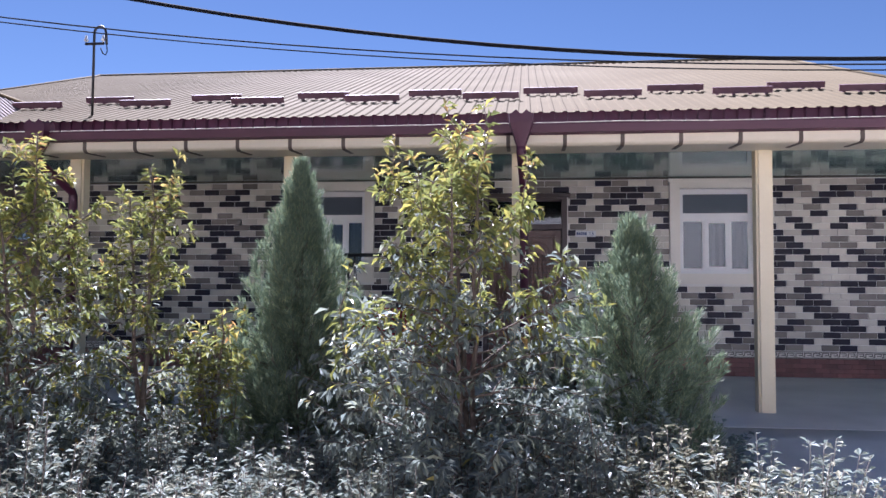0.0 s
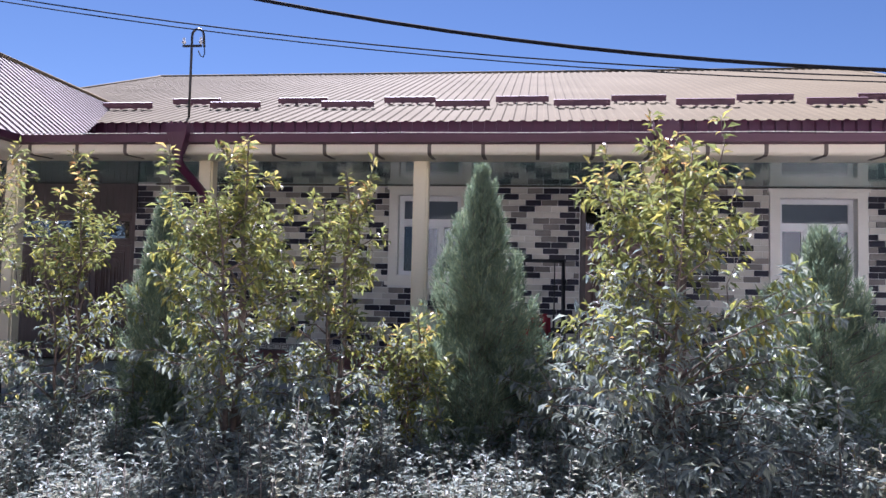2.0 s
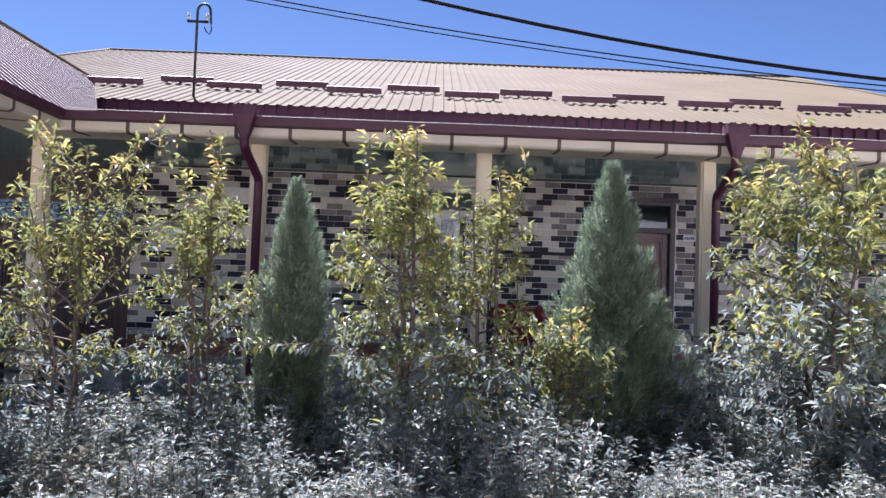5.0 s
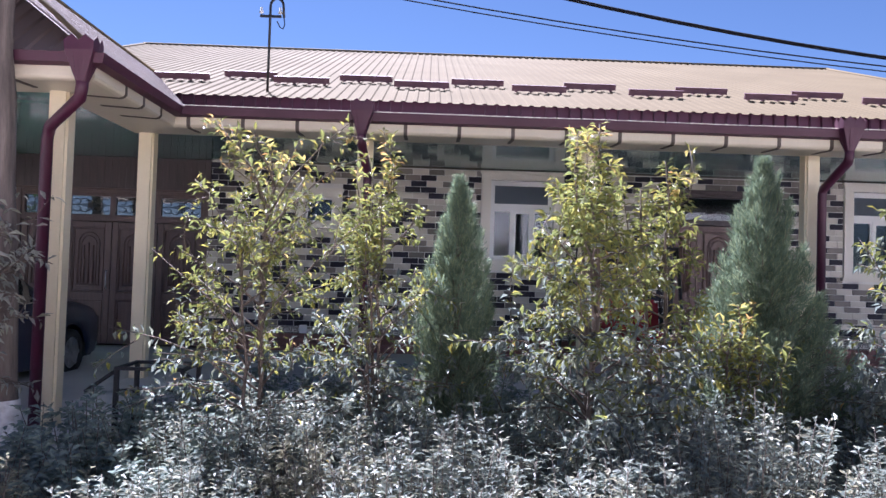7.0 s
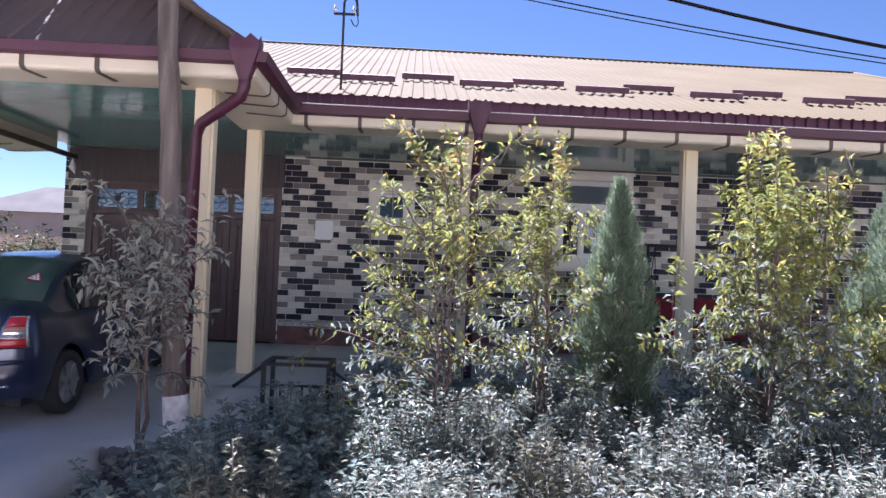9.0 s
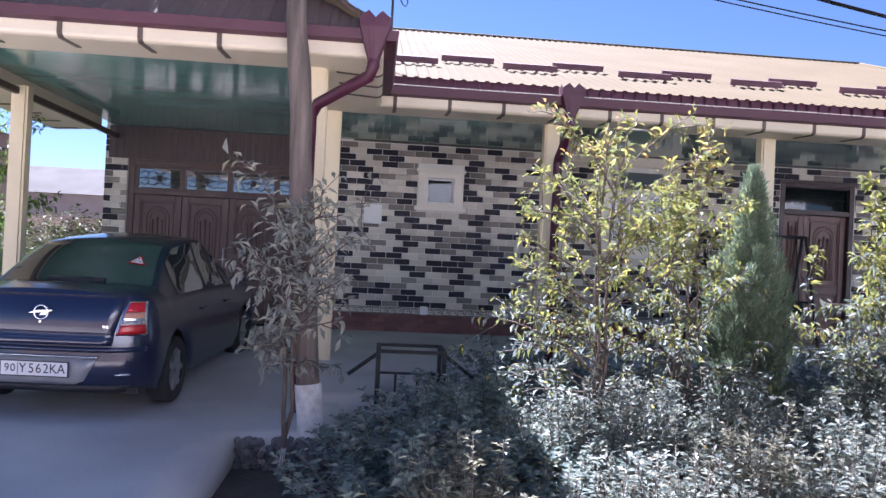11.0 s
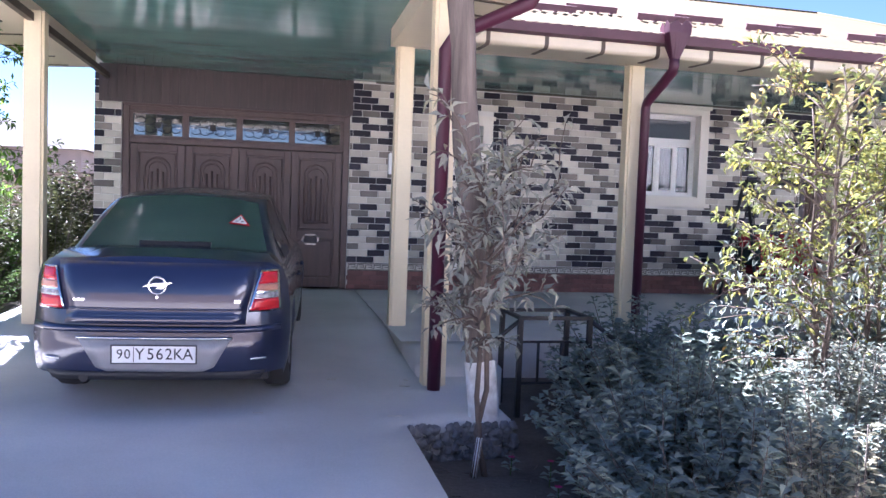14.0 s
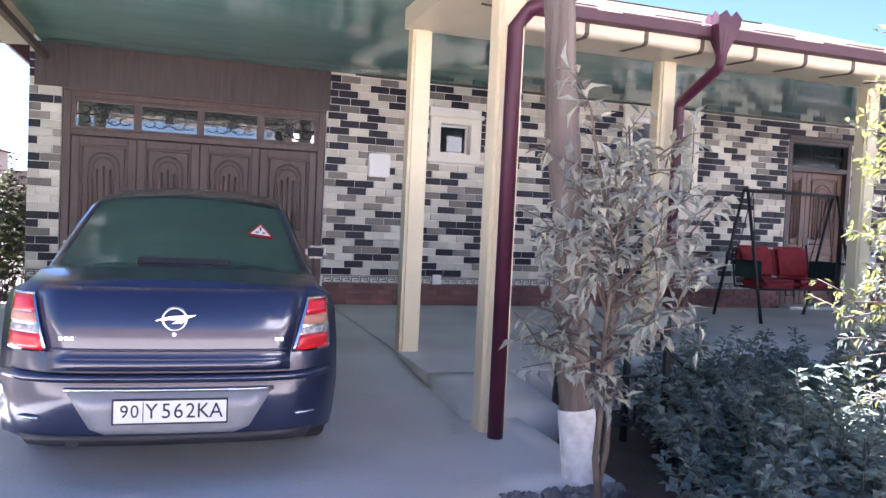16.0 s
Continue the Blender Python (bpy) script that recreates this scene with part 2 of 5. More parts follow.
# upper crown: yellowing leaves, with some backlit gold put into the colour
L_TREE = leaf_mat("leaf_tree", (0.15, 0.175, 0.065), (0.205, 0.215, 0.062), (0.33, 0.295, 0.068), 0.5, 0.42, 0.14)
# lower crown and low bushes: the blue of shade is in the leaf colour
L_LOW = leaf_mat("leaf_shaded", (0.155, 0.185, 0.172), (0.205, 0.23, 0.195), (0.295, 0.31, 0.225), 0.36, 0.46, 0.26)
L_TIP = leaf_mat("leaf_tip", (0.36, 0.32, 0.10), (0.42, 0.33, 0.11), (0.44, 0.24, 0.09), 0.35, 0.45)
L_HEDGE = leaf_mat("leaf_hedge", (0.18, 0.214, 0.19), (0.238, 0.262, 0.215), (0.37, 0.35, 0.25), 0.42, 0.44, 0.24)
L_BED = leaf_mat("leaf_bed", (0.19, 0.24, 0.215), (0.24, 0.285, 0.24), (0.33, 0.355, 0.27), 0.42, 0.44, 0.15)
L_CYP = leaf_mat("leaf_cypress", (0.115, 0.158, 0.108), (0.155, 0.203, 0.128), (0.27, 0.305, 0.16), 0.6, 0.36)
L_SAP = leaf_mat("leaf_sapling", (0.25, 0.255, 0.22), (0.32, 0.32, 0.27), (0.42, 0.41, 0.31), 0.4, 0.40)
L_DRY = leaf_mat("leaf_dry", (0.22, 0.215, 0.15), (0.30, 0.285, 0.19), (0.42, 0.385, 0.26), 0.45, 0.42, 0.2)
L_OLIVE = leaf_mat("leaf_olive", (0.06, 0.068, 0.032), (0.085, 0.095, 0.04), (0.14, 0.14, 0.06), 0.55, 0.22, 0.1)
L_FRESH = leaf_mat("leaf_fresh", (0.09, 0.17, 0.03), (0.14, 0.25, 0.04), (0.25, 0.36, 0.06), 0.4, 0.5)
L_GREEN = leaf_mat("leaf_green", (0.045, 0.085, 0.022), (0.07, 0.13, 0.028), (0.14, 0.21, 0.04), 0.55, 0.28, 0.1)


# ---- mesh helpers ----
def box(bm, x0, x1, y0, y1, z0, z1, mi=0):
    v = [bm.verts.new(p) for p in ((x0, y0, z0), (x1, y0, z0), (x1, y1, z0), (x0, y1, z0), (x0, y0, z1), (x1, y0, z1), (x1, y1, z1), (x0, y1, z1))]
    for f in ((0, 3, 2, 1), (4, 5, 6, 7), (0, 1, 5, 4), (1, 2, 6, 5), (2, 3, 7, 6), (3, 0, 4, 7)):
        bm.faces.new([v[i] for i in f]).material_index = mi
    return v


def tube(bm, pts, radii, seg=8, mi=0, caps=True):
    """A round tube along points."""
    pts = [Vector(p) for p in pts]
    if not isinstance(radii, (list, tuple)):
        radii = [radii] * len(pts)
    rings, ref = [], None
    for i, p in enumerate(pts):
        d = (pts[min(i + 1, len(pts) - 1)] - pts[max(i - 1, 0)]).normalized()
        if ref is None:
            ref = d.cross(Vector((0.31, 0.87, 0.12)) if abs(d.y) < 0.8 else Vector((1, 0.1, 0))).normalized()
        ref = (ref - d * ref.dot(d)).normalized()
        b = d.cross(ref)
        rings.append([bm.verts.new(p + radii[i] * (math.cos(a) * ref + math.sin(a) * b)) for a in [2 * math.pi * k / seg for k in range(seg)]])
    for r0, r1 in zip(rings, rings[1:]):
        for k in range(seg):
            f = bm.faces.new((r0[k], r0[(k + 1) % seg], r1[(k + 1) % seg], r1[k]))
            f.material_index, f.smooth = mi, True
    if caps:
        bm.faces.new(rings[0][::-1]).material_index = mi
        bm.faces.new(rings[-1]).material_index = mi


def prism(bm, outline, y0, y1, mi=0):
    """An outline in x, z pushed from y0 to y1."""
    a = [bm.verts.new((x, y0, z)) for x, z in outline]
    b = [bm.verts.new((x, y1, z)) for x, z in outline]
    n = len(a)
    bm.faces.new(a).material_index = mi
    bm.faces.new(b[::-1]).material_index = mi
    for i in range(n):
        bm.faces.new((a[i], b[i], b[(i + 1) % n], a[(i + 1) % n])).material_index = mi


def soften(bm, w=0.006, seg=2):
    bmesh.ops.bevel(bm, geom=list(bm.edges), offset=w, segments=seg, affect="EDGES", clamp_overlap=True)


def mesh_of(name, bm, materials, recalc=True):
    if recalc:
        bmesh.ops.recalc_face_normals(bm, faces=list(bm.faces))
    me = bpy.data.meshes.new(name)
    bm.to_mesh(me)
    bm.free()
    for m in materials if isinstance(materials, (list, tuple)) else [materials]:
        me.materials.append(m)
    return me


def part(name, bm, material, parent=None, label="", recalc=True):
    """Links a bmesh as one mesh object under a thing or a part."""
    ob = new(name, mesh_of(name, bm, material, recalc))
    ob.parent = parent
    return tagged(ob, label)


def boxpart(name, b, material, parent=None, label="", bev=0.006):
    bm = bmesh.new()
    box(bm, *b)
    if bev:
        soften(bm, bev)
    return part(name, bm, material, parent, label)


def thing(name, label, category, group="", at=(0, 0, 0)):
    ob = new(name)
    ob.empty_display_size = 0.2
    ob.location = at
    return tagged(ob, label, category, group)


def setting(ob, label="", category=""):
    return tagged(ob, label, category, "", "structure")


def text_mesh(body, size, depth=0.001):
    cu = bpy.data.curves.new("lettering", "FONT")
    cu.body, cu.size, cu.extrude, cu.align_x, cu.align_y = body, size, depth, "CENTER", "CENTER"
    tmp = new("lettering", cu)
    me = bpy.data.meshes.new_from_object(tmp.evaluated_get(bpy.context.evaluated_depsgraph_get()))
    bpy.data.objects.remove(tmp)
    return me


rng = random.Random(7)

# ---- ground ----
WALL, CEIL, STREET, BED_Z = 11.70, 3.16, -0.20, -0.40


def sheet(name, xs, ys, zf, mat, noise_amp=0.0, thick=0.0):
    bm = bmesh.new()
    g = [[bm.verts.new((x, y, zf(x, y) + noise_amp * noise.noise(Vector((x * 1.7, y * 1.7, 0))))) for y in ys] for x in xs]
    for i in range(len(xs) - 1):
        for j in range(len(ys) - 1):
            bm.faces.new((g[i][j], g[i + 1][j], g[i + 1][j + 1], g[i][j + 1])).smooth = True
    if thick:
        r = bmesh.ops.extrude_face_region(bm, geom=list(bm.faces))
        bmesh.ops.translate(bm, vec=(0, 0, -thick), verts=[v for v in r["geom"] if isinstance(v, bmesh.types.BMVert)])
    return part(name, bm, mat)


def span(a, b, n):
    return [a + (b - a) * i / n for i in range(n + 1)]


def drive_z(x, y):
    if y >= 8.3:
        return -0.005
    if y >= 6.6:
        return -0.15 + 0.145 * (y - 6.6) / 1.7
    return -0.15 if y > 3.5 else -0.15 - 0.04 * min(1.0, (3.5 - y) / 2)


bm = bmesh.new()
gx = [-400, -60, -30] + span(-20, 14, 40) + [30, 60, 400]
gy = [-400, -60, -30] + span(-12, 34, 46) + [60, 400]


def soil_z(x, y):
    """Ground height: the planted bed lies lower than the concrete round it."""
    z = BED_Z if -9.1 < x < 1.6 and 2.5 < y < 7.5 else STREET - 0.03
    return z + (0.03 * noise.noise(Vector((x * 0.9, y * 0.9, 3))) if -20 <= x <= 14 and 3 < y < 34 else 0)


gv = [[bm.verts.new((x, y, soil_z(x, y))) for y in gy] for x in gx]
for i in range(len(gx) - 1):
    for j in range(len(gy) - 1):
        bm.faces.new((gv[i][j], gv[i + 1][j], gv[i + 1][j + 1], gv[i][j + 1])).smooth = True
setting(part("ground", bm, M_SOIL), "bare brown soil ground with small clods", "ground")
setting(sheet("road", span(-60, 60, 60), span(-7.5, 1.9, 4), lambda x, y: STREET, M_ROAD, 0, 0.1), "grey worn street surface in front of the house", "road")
bm = bmesh.new()
dx = span(-12.7, -9.02, 10) + [-8.86, -8.70, -8.50, -8.28]
dy = span(1.9, 4.98, 9) + span(5.2, 7.19, 9) + span(7.4, WALL + 0.1, 16)
dg = [[bm.verts.new((x, y, drive_z(x, y) + 0.003 * noise.noise(Vector((x * 1.3, y * 1.3, 0))))) for y in dy] for x in dx]
for a in range(len(dx) - 1):
    for b in range(len(dy) - 1):
        if (dx[a] > -9.03 and dy[b] < 4.97) or (dx[a] > -8.71 and dy[b] > 7.18):
            continue
        bm.faces.new((dg[a][b], dg[a + 1][b], dg[a + 1][b + 1], dg[a][b + 1])).smooth = True
r = bmesh.ops.extrude_face_region(bm, geom=list(bm.faces))
bmesh.ops.translate(bm, vec=(0, 0, -0.34), verts=[v for v in r["geom"] if isinstance(v, bmesh.types.BMVert)])
bmesh.ops.delete(bm, geom=[v for v in bm.verts if not v.link_faces], context="VERTS")
setting(part("driveway", bm, M_CONC), "smooth grey concrete driveway under the carport", "driveway")
bm = bmesh.new()
box(bm, -8.69, 9.5, 7.2, WALL + 0.1, -0.55, 0.0)
soften(bm, 0.004)
setting(part("patio", bm, M_CONC), "plain grey concrete veranda floor", "patio")
setting(sheet("patio_ramp", span(-8.69, -7.95, 3), span(6.3, 7.21, 5), lambda x, y: -0.003 - 0.08 * (7.21 - y) / 0.91, M_CONC, 0.002, 0.42), "grey concrete ramp at the veranda corner", "patio")
setting(sheet("side_path", span(1.62, 9.5, 8), span(1.9, 7.2, 12), lambda x, y: -0.17 + 0.166 * max(0, (y - 4.5) / 2.7), M_CONC, 0.003, 0.36), "grey concrete path leading to the veranda", "path")
bm = bmesh.new()
for i in range(260):
    m4 = pose(-9.0 + rng.random() * 0.74, 4.965 + rng.uniform(-0.05, 0.0), -0.175 - 0.24 * rng.random() ** 1.2, rng.uniform(0, 360), rng.uniform(0, 360), rng.uniform(0, 360))
    g4 = bmesh.ops.create_icosphere(bm, subdivisions=1, radius=rng.uniform(0.012, 0.040), matrix=m4)
    for v4 in g4["verts"]:
        v4.co += Vector((rng.uniform(-1, 1), rng.uniform(-1, 1), rng.uniform(-1, 1))) * 0.007
tagged(part("stone_edging", bm, M_SLABEDGE), "rough grey rubble edging along the concrete", "edging", "", "stuff")

bm = bmesh.new()
for i in range(70):
    x, y, a = rng.uniform(-8.95, -8.1), rng.uniform(3.2, 4.9), rng.uniform(0, 6.28)
    l = rng.uniform(0.04, 0.14)
    tube(bm, [(x, y, BED_Z - 0.005), (x + l * math.cos(a), y + l * math.sin(a), BED_Z + 0.005 + rng.uniform(0, 0.03))], 0.003, 4)
tagged(part("dry_stick_litter", bm, M_TWIG), "dry sticks and stalks scattered on the soil", "litter", "", "stuff")
bm = bmesh.new()
for i in range(9):
    x, y, a, l = rng.uniform(-10.4, -8.4), rng.uniform(4.1, 6.4), rng.uniform(0, 6.28), rng.uniform(0.04, 0.11)
    z = drive_z(x, y) + 0.005 if x < -9.05 or y > 5.0 else BED_Z + 0.01
    tube(bm, [(x, y, z), (x + l * math.cos(a), y + l * 0.3 * math.sin(a), z + 0.002)], 0.003, 4)
tagged(part("straw_litter", bm, M_STRAW), "pale dry straws lying on the concrete", "litter", "", "stuff")

# ---- front wall with its openings ----
OPEN = [(-12.06, -8.82, -0.3, 3.16), (-7.20, -6.74, 2.18, 2.60), (-4.07, -2.99, 1.64, 2.99), (-1.005, 0.365, -0.3, 2.90), (2.15, 3.33, 1.62, 2.99)]
X0, X1 = -12.42, 6.7


def wall_with_openings(bm, x0, x1, z0, z1, y0, y1, holes):
    xs = sorted({x0, x1, *[h[0] for h in holes], *[h[1] for h in holes]})
    for a, b in zip(xs, xs[1:]):
        cuts = sorted([(h[2], h[3]) for h in holes if h[0] <= a + 1e-6 and h[1] >= b - 1e-6])
        z = z0
        for c0, c1 in cuts:
            if c0 > z:
                box(bm, a, b, y0, y1, z, c0)
            z = c1
        if z < z1:
            box(bm, a, b, y0, y1, z, z1)


bm = bmesh.new()
wall_with_openings(bm, X0, X1, -0.3, 3.4, WALL, WALL + 0.35, OPEN)
wall_south = setting(part("wall_south", bm, M_GROUT), "house front covered in cream, black and grey brick-shaped tiles", "wall")
for nm, b in (("wall_east", (6.35, 6.7, WALL + 0.36, 27, -0.3, 4.4)), ("wall_north", (-12.4, 6.7, 27, 27.3, -0.3, 4.4)), ("wall_west", (-12.42, -12.1, WALL + 0.36, 27, -0.3, 4.4)),
              ("wall_inner", (-8.7, 6.3, 16.0, 16.2, -0.3, 3.4)), ("wall_court", (-8.9, -8.7, WALL + 0.36, 27, -0.3, 4.4))):
    setting(boxpart(nm, b, M_INNER, None, "", 0), "plain plastered wall", "wall")
setting(boxpart("floor", (-8.7, 6.3, WALL + 0.36, 16, -0.3, 0.02), M_INNER, None, "", 0), "plain room floor", "floor")
setting(boxpart("ceiling_room", (-8.7, 6.3, WALL + 0.36, 16, 3.2, 3.3), M_INNER, None, "", 0), "plain room ceiling", "ceiling")
setting(boxpart("ceiling_veranda", (-8.45, 8.2, 8.22, WALL - 0.002, CEIL, CEIL + 0.06), M_CEIL, None, "", 0), "glossy green-grey panelled veranda ceiling", "ceiling")
setting(boxpart("ceiling_carport", (-12.30, -8.452, 6.15, WALL - 0.002, CEIL, CEIL + 0.06), M_CEIL, None, "", 0), "glossy dark green carport ceiling", "ceiling")
bm = bmesh.new()
box(bm, -12.275, -12.215, 6.1, WALL - 0.004, 2.945, 3.02)
box(bm, -8.45, 8.2, WALL - 0.03, WALL - 0.008, CEIL - 0.018, CEIL - 0.002)
box(bm, -8.40, 8.2, 8.20, 8.23, 2.99, CEIL - 0.002)
setting(part("trim", bm, M_CEILTRIM), "dark thin edge trim round the ceiling", "trim")

# ---- eaves: cove, gutter, hooks, downpipes ----
COVE = [(0.0, 3.10), (0.0, 2.970), (0.015, 2.950), (0.05, 2.938), (0.60, 2.970), (0.72, 2.975), (0.72, 3.20), (0.66, 3.20), (0.60, 3.10)]
GUT = [(-0.10, 3.065), (-0.02, 3.05), (0.06, 3.065), (0.075, 3.15), (0.06, 3.15), (0.045, 3.08), (-0.08, 3.078), (-0.105, 3.148), (-0.12, 3.148)]


def run_profile(bm, profile, path):
    """A closed profile (out from the eave, height) swept along an eave path with mitred corners; inward lies to the left of the way."""
    n, rings = len(path), []
    for i, p in enumerate(path):
        d0 = (Vector(path[i]) - Vector(path[i - 1])).normalized() if i else None
        d1 = (Vector(path[i + 1]) - Vector(path[i])).normalized() if i < n - 1 else None
        l0 = Vector((-d0.y, d0.x)) if d0 else None
        l1 = Vector((-d1.y, d1.x)) if d1 else None
        if l0 is None or l1 is None:
            m = l0 or l1
        else:
            m = (l0 + l1).normalized()
            m = m / m.dot(l0)
        rings.append([bm.verts.new((p[0] + m.x * u, p[1] + m.y * u, z)) for u, z in profile])
    k = len(profile)
    for a, b in zip(rings, rings[1:]):
        for j in range(k):
            bm.faces.new((a[j], a[(j + 1) % k], b[(j + 1) % k], b[j]))
    bm.faces.new(rings[0][::-1]); bm.faces.new(rings[-1])


EAVE = [(-12.98, 11.0), (-12.98, 5.38), (-8.02, 5.38), (-8.02, 7.46), (8.4, 7.46)]
ea = [Vector(p) for p in EAVE]
bm = bmesh.new()
run_profile(bm, COVE, ea)
setting(part("eaves_cove", bm, M_COVE), "cream plastic boxed eaves with a rounded lower edge", "eaves")
gutter = thing("gutter", "maroon painted metal rain gutter along the eaves", "gutter", "", (0, 0, 0))
bm = bmesh.new()
run_profile(bm, GUT, ea)
part("trough", bm, M_MAROON, gutter)


def hook(x, y, out):
    """Dark strap under the cove; out: unit way away from the house."""
    bm = bmesh.new()
    o = Vector((out[0], out[1], 0))
    s = Vector((-out[1], out[0], 0)) * 0.021
    prof = [(0.007, 3.075), (0.007, 2.966), (-0.012, 2.943), (-0.05, 2.930), (-0.42, 2.950)]
    prev = None
    for u, z in prof:
        c = Vector((x, y, z)) + o * u
        ring = [bm.verts.new(c + s), bm.verts.new(c - s), bm.verts.new(c - s + Vector((0, 0, 0.008)) - o * 0.006), bm.verts.new(c + s + Vector((0, 0, 0.008)) - o * 0.006)]
        if prev:
            for j in range(4):
                bm.faces.new((prev[j], prev[(j + 1) % 4], ring[(j + 1) % 4], ring[j]))
        else:
            bm.faces.new(ring)
        prev = ring
    bm.faces.new(prev[::-1])
    part("hook", bm, M_CEILTRIM, gutter)


for i in range(26):
    x = -7.87 + i * 0.614
    hook(x, 7.46, (0, -1))
for x in (-12.55, -11.92, -11.28, -10.645, -10.01, -9.375, -8.74):
    hook(x, 5.38, (0, -1))
for k in range(9):
    hook(-12.98, 5.95 + 0.61 * k, (-1, 0))
for y in (6.05, 6.5, 7.0):
    hook(-8.02, y, (1, 0))


def downpipe(name, fx, fy, pts, base):
    """Funnel with a jagged crown, and a bent pipe."""
    o = thing(name, "maroon metal downpipe with a jagged funnel head", "downpipe", "downpipes")
    bm = bmesh.new()
    w0, w1 = 0.13, 0.05
    lo, mid, hi = [], [], []
    for k in range(16):
        a = 2 * math.pi * k / 16
        q = 1 / max(abs(math.cos(a)), abs(math.sin(a)))
        lo.append(bm.verts.new((fx + w1 * math.cos(a), fy + w1 * math.sin(a), 2.90)))
        mid.append(bm.verts.new((fx + w0 * math.cos(a) * q ** 0.8, fy + 0.8 * w0 * math.sin(a) * q ** 0.8, 3.16)))
        hi.append(bm.verts.new((fx + 1.04 * w0 * math.cos(a) * q ** 0.8, fy + 0.84 * w0 * math.sin(a) * q ** 0.8, 3.29 if k % 2 else 3.235)))
    for r0, r1 in ((lo, mid), (mid, hi)):
        for k in range(16):
            bm.faces.new((r0[k], r0[(k + 1) % 16], r1[(k + 1) % 16], r1[k]))
    part("funnel", bm, M_MAROON, o)
    bm = bmesh.new()
    tube(bm, [(fx, fy, 2.95)] + pts + [base], 0.052, 12)
    part("pipe", bm, M_MAROON, o)
    return o


for cx in (-5.92, -0.38):
    downpipe("downpipe", cx + 0.02, 7.34, [(cx + 0.02, 7.34, 2.84), (cx + 0.025, 7.37, 2.79), (cx + 0.05, 7.955, 2.545), (cx + 0.05, 7.985, 2.49)], (cx + 0.05, 7.985, 0.002))
downpipe("downpipe", -8.10, 5.32, [(-8.10, 5.32, 2.86), (-8.13, 5.36, 2.78), (-8.58, 5.78, 2.60), (-8.64, 5.86, 2.50)], (-8.64, 5.86, -0.152))


def post(x, y, base, top=3.05, lab="cream painted square metal post of the veranda"):
    bm = bmesh.new()
    box(bm, -0.093, 0.093, -0.093, 0.093, 0, top - base)
    bmesh.ops.bevel(bm, geom=[e for e in bm.edges if abs(e.verts[0].co.z - e.verts[1].co.z) > 0.5], offset=0.025, segments=2, affect="EDGES")
    for s in (-1, 1):
        for k in range(7):
            bmesh.ops.create_icosphere(bm, subdivisions=1, radius=0.006, matrix=pose(s * 0.062, -0.093, 0.25 + k * 0.4))
    ob = part("post", bm, M_POST)
    ob.location = (x, y, base)
    return tagged(ob, lab, "post", "veranda posts")


for x in (-5.92, -3.15, -0.38, 2.39, 5.16):
    post(x, 8.20, 0.0)
post(-8.58, 8.20, 0.0)
post(-12.22, 8.30, -0.01)
post(-8.61, 6.06, -0.152)
post(-12.22, 6.06, -0.152)

# ---- roofs ----
RK, RY, RZ = 0.36, 11.75, 4.36                      # main roof: z = RZ + RK * (y - RY)


def main_z(y):
    return RZ + RK * (y - RY)


def ribbed(bm, w, length, pitch=0.19, h=0.019):
    """Ribbed metal sheet in local x (across) and y (up the slope)."""
    xs, x = [], 0.0
    while x < w:
        xs += [(x, 0), (x + pitch * 0.52, 0), (x + pitch * 0.62, h), (x + pitch * 0.90, h)]
        x += pitch
    ys = [0, length]
    rows = [[bm.verts.new((a, y, b)) for a, b in xs] for y in ys]
    for i in range(len(xs) - 1):
        bm.faces.new((rows[0][i], rows[0][i + 1], rows[1][i + 1], rows[1][i]))


def clip(bm, co, no):
    bmesh.ops.bisect_plane(bm, geom=list(bm.verts) + list(bm.edges) + list(bm.faces), plane_co=co, plane_no=no, clear_outer=True)


def slope_matrix(origin, across, up):
    a, u = Vector(across).normalized(), Vector(up).normalized()
    n = a.cross(u)
    m = Matrix((a, u, n)).transposed().to_4x4()
    m.translation = Vector(origin)
    return m


RIDGE_Y = 22.0
EY = 11.12
bm = bmesh.new()
ln = math.hypot(RIDGE_Y - EY, RK * (RIDGE_Y - EY))
ribbed(bm, 21.0, ln)
bmesh.ops.transform(bm, matrix=slope_matrix((-13.9, EY, main_z(EY)), (1, 0, 0), (0, 1, RK)), verts=list(bm.verts))
g = bmesh.new()
ribbed(g, 21.0, ln)
bmesh.ops.transform(g, matrix=slope_matrix((7.1, 2 * RIDGE_Y - EY, main_z(EY)), (-1, 0, 0), (0, -1, RK)), verts=list(g.verts))
roof_main = thing("roof_main", "beige ribbed metal gable roof of the house", "roof")
part("front_slope", bm, M_ROOFC, roof_main)
part("back_slope", g, M_ROOFC, roof_main)
bm = bmesh.new()
tube(bm, [(-13.95, RIDGE_Y, main_z(RIDGE_Y) + 0.01), (7.15, RIDGE_Y, main_z(RIDGE_Y) + 0.01)], 0.06, 8)
part("ridge_cap", bm, M_ROOFC, roof_main)
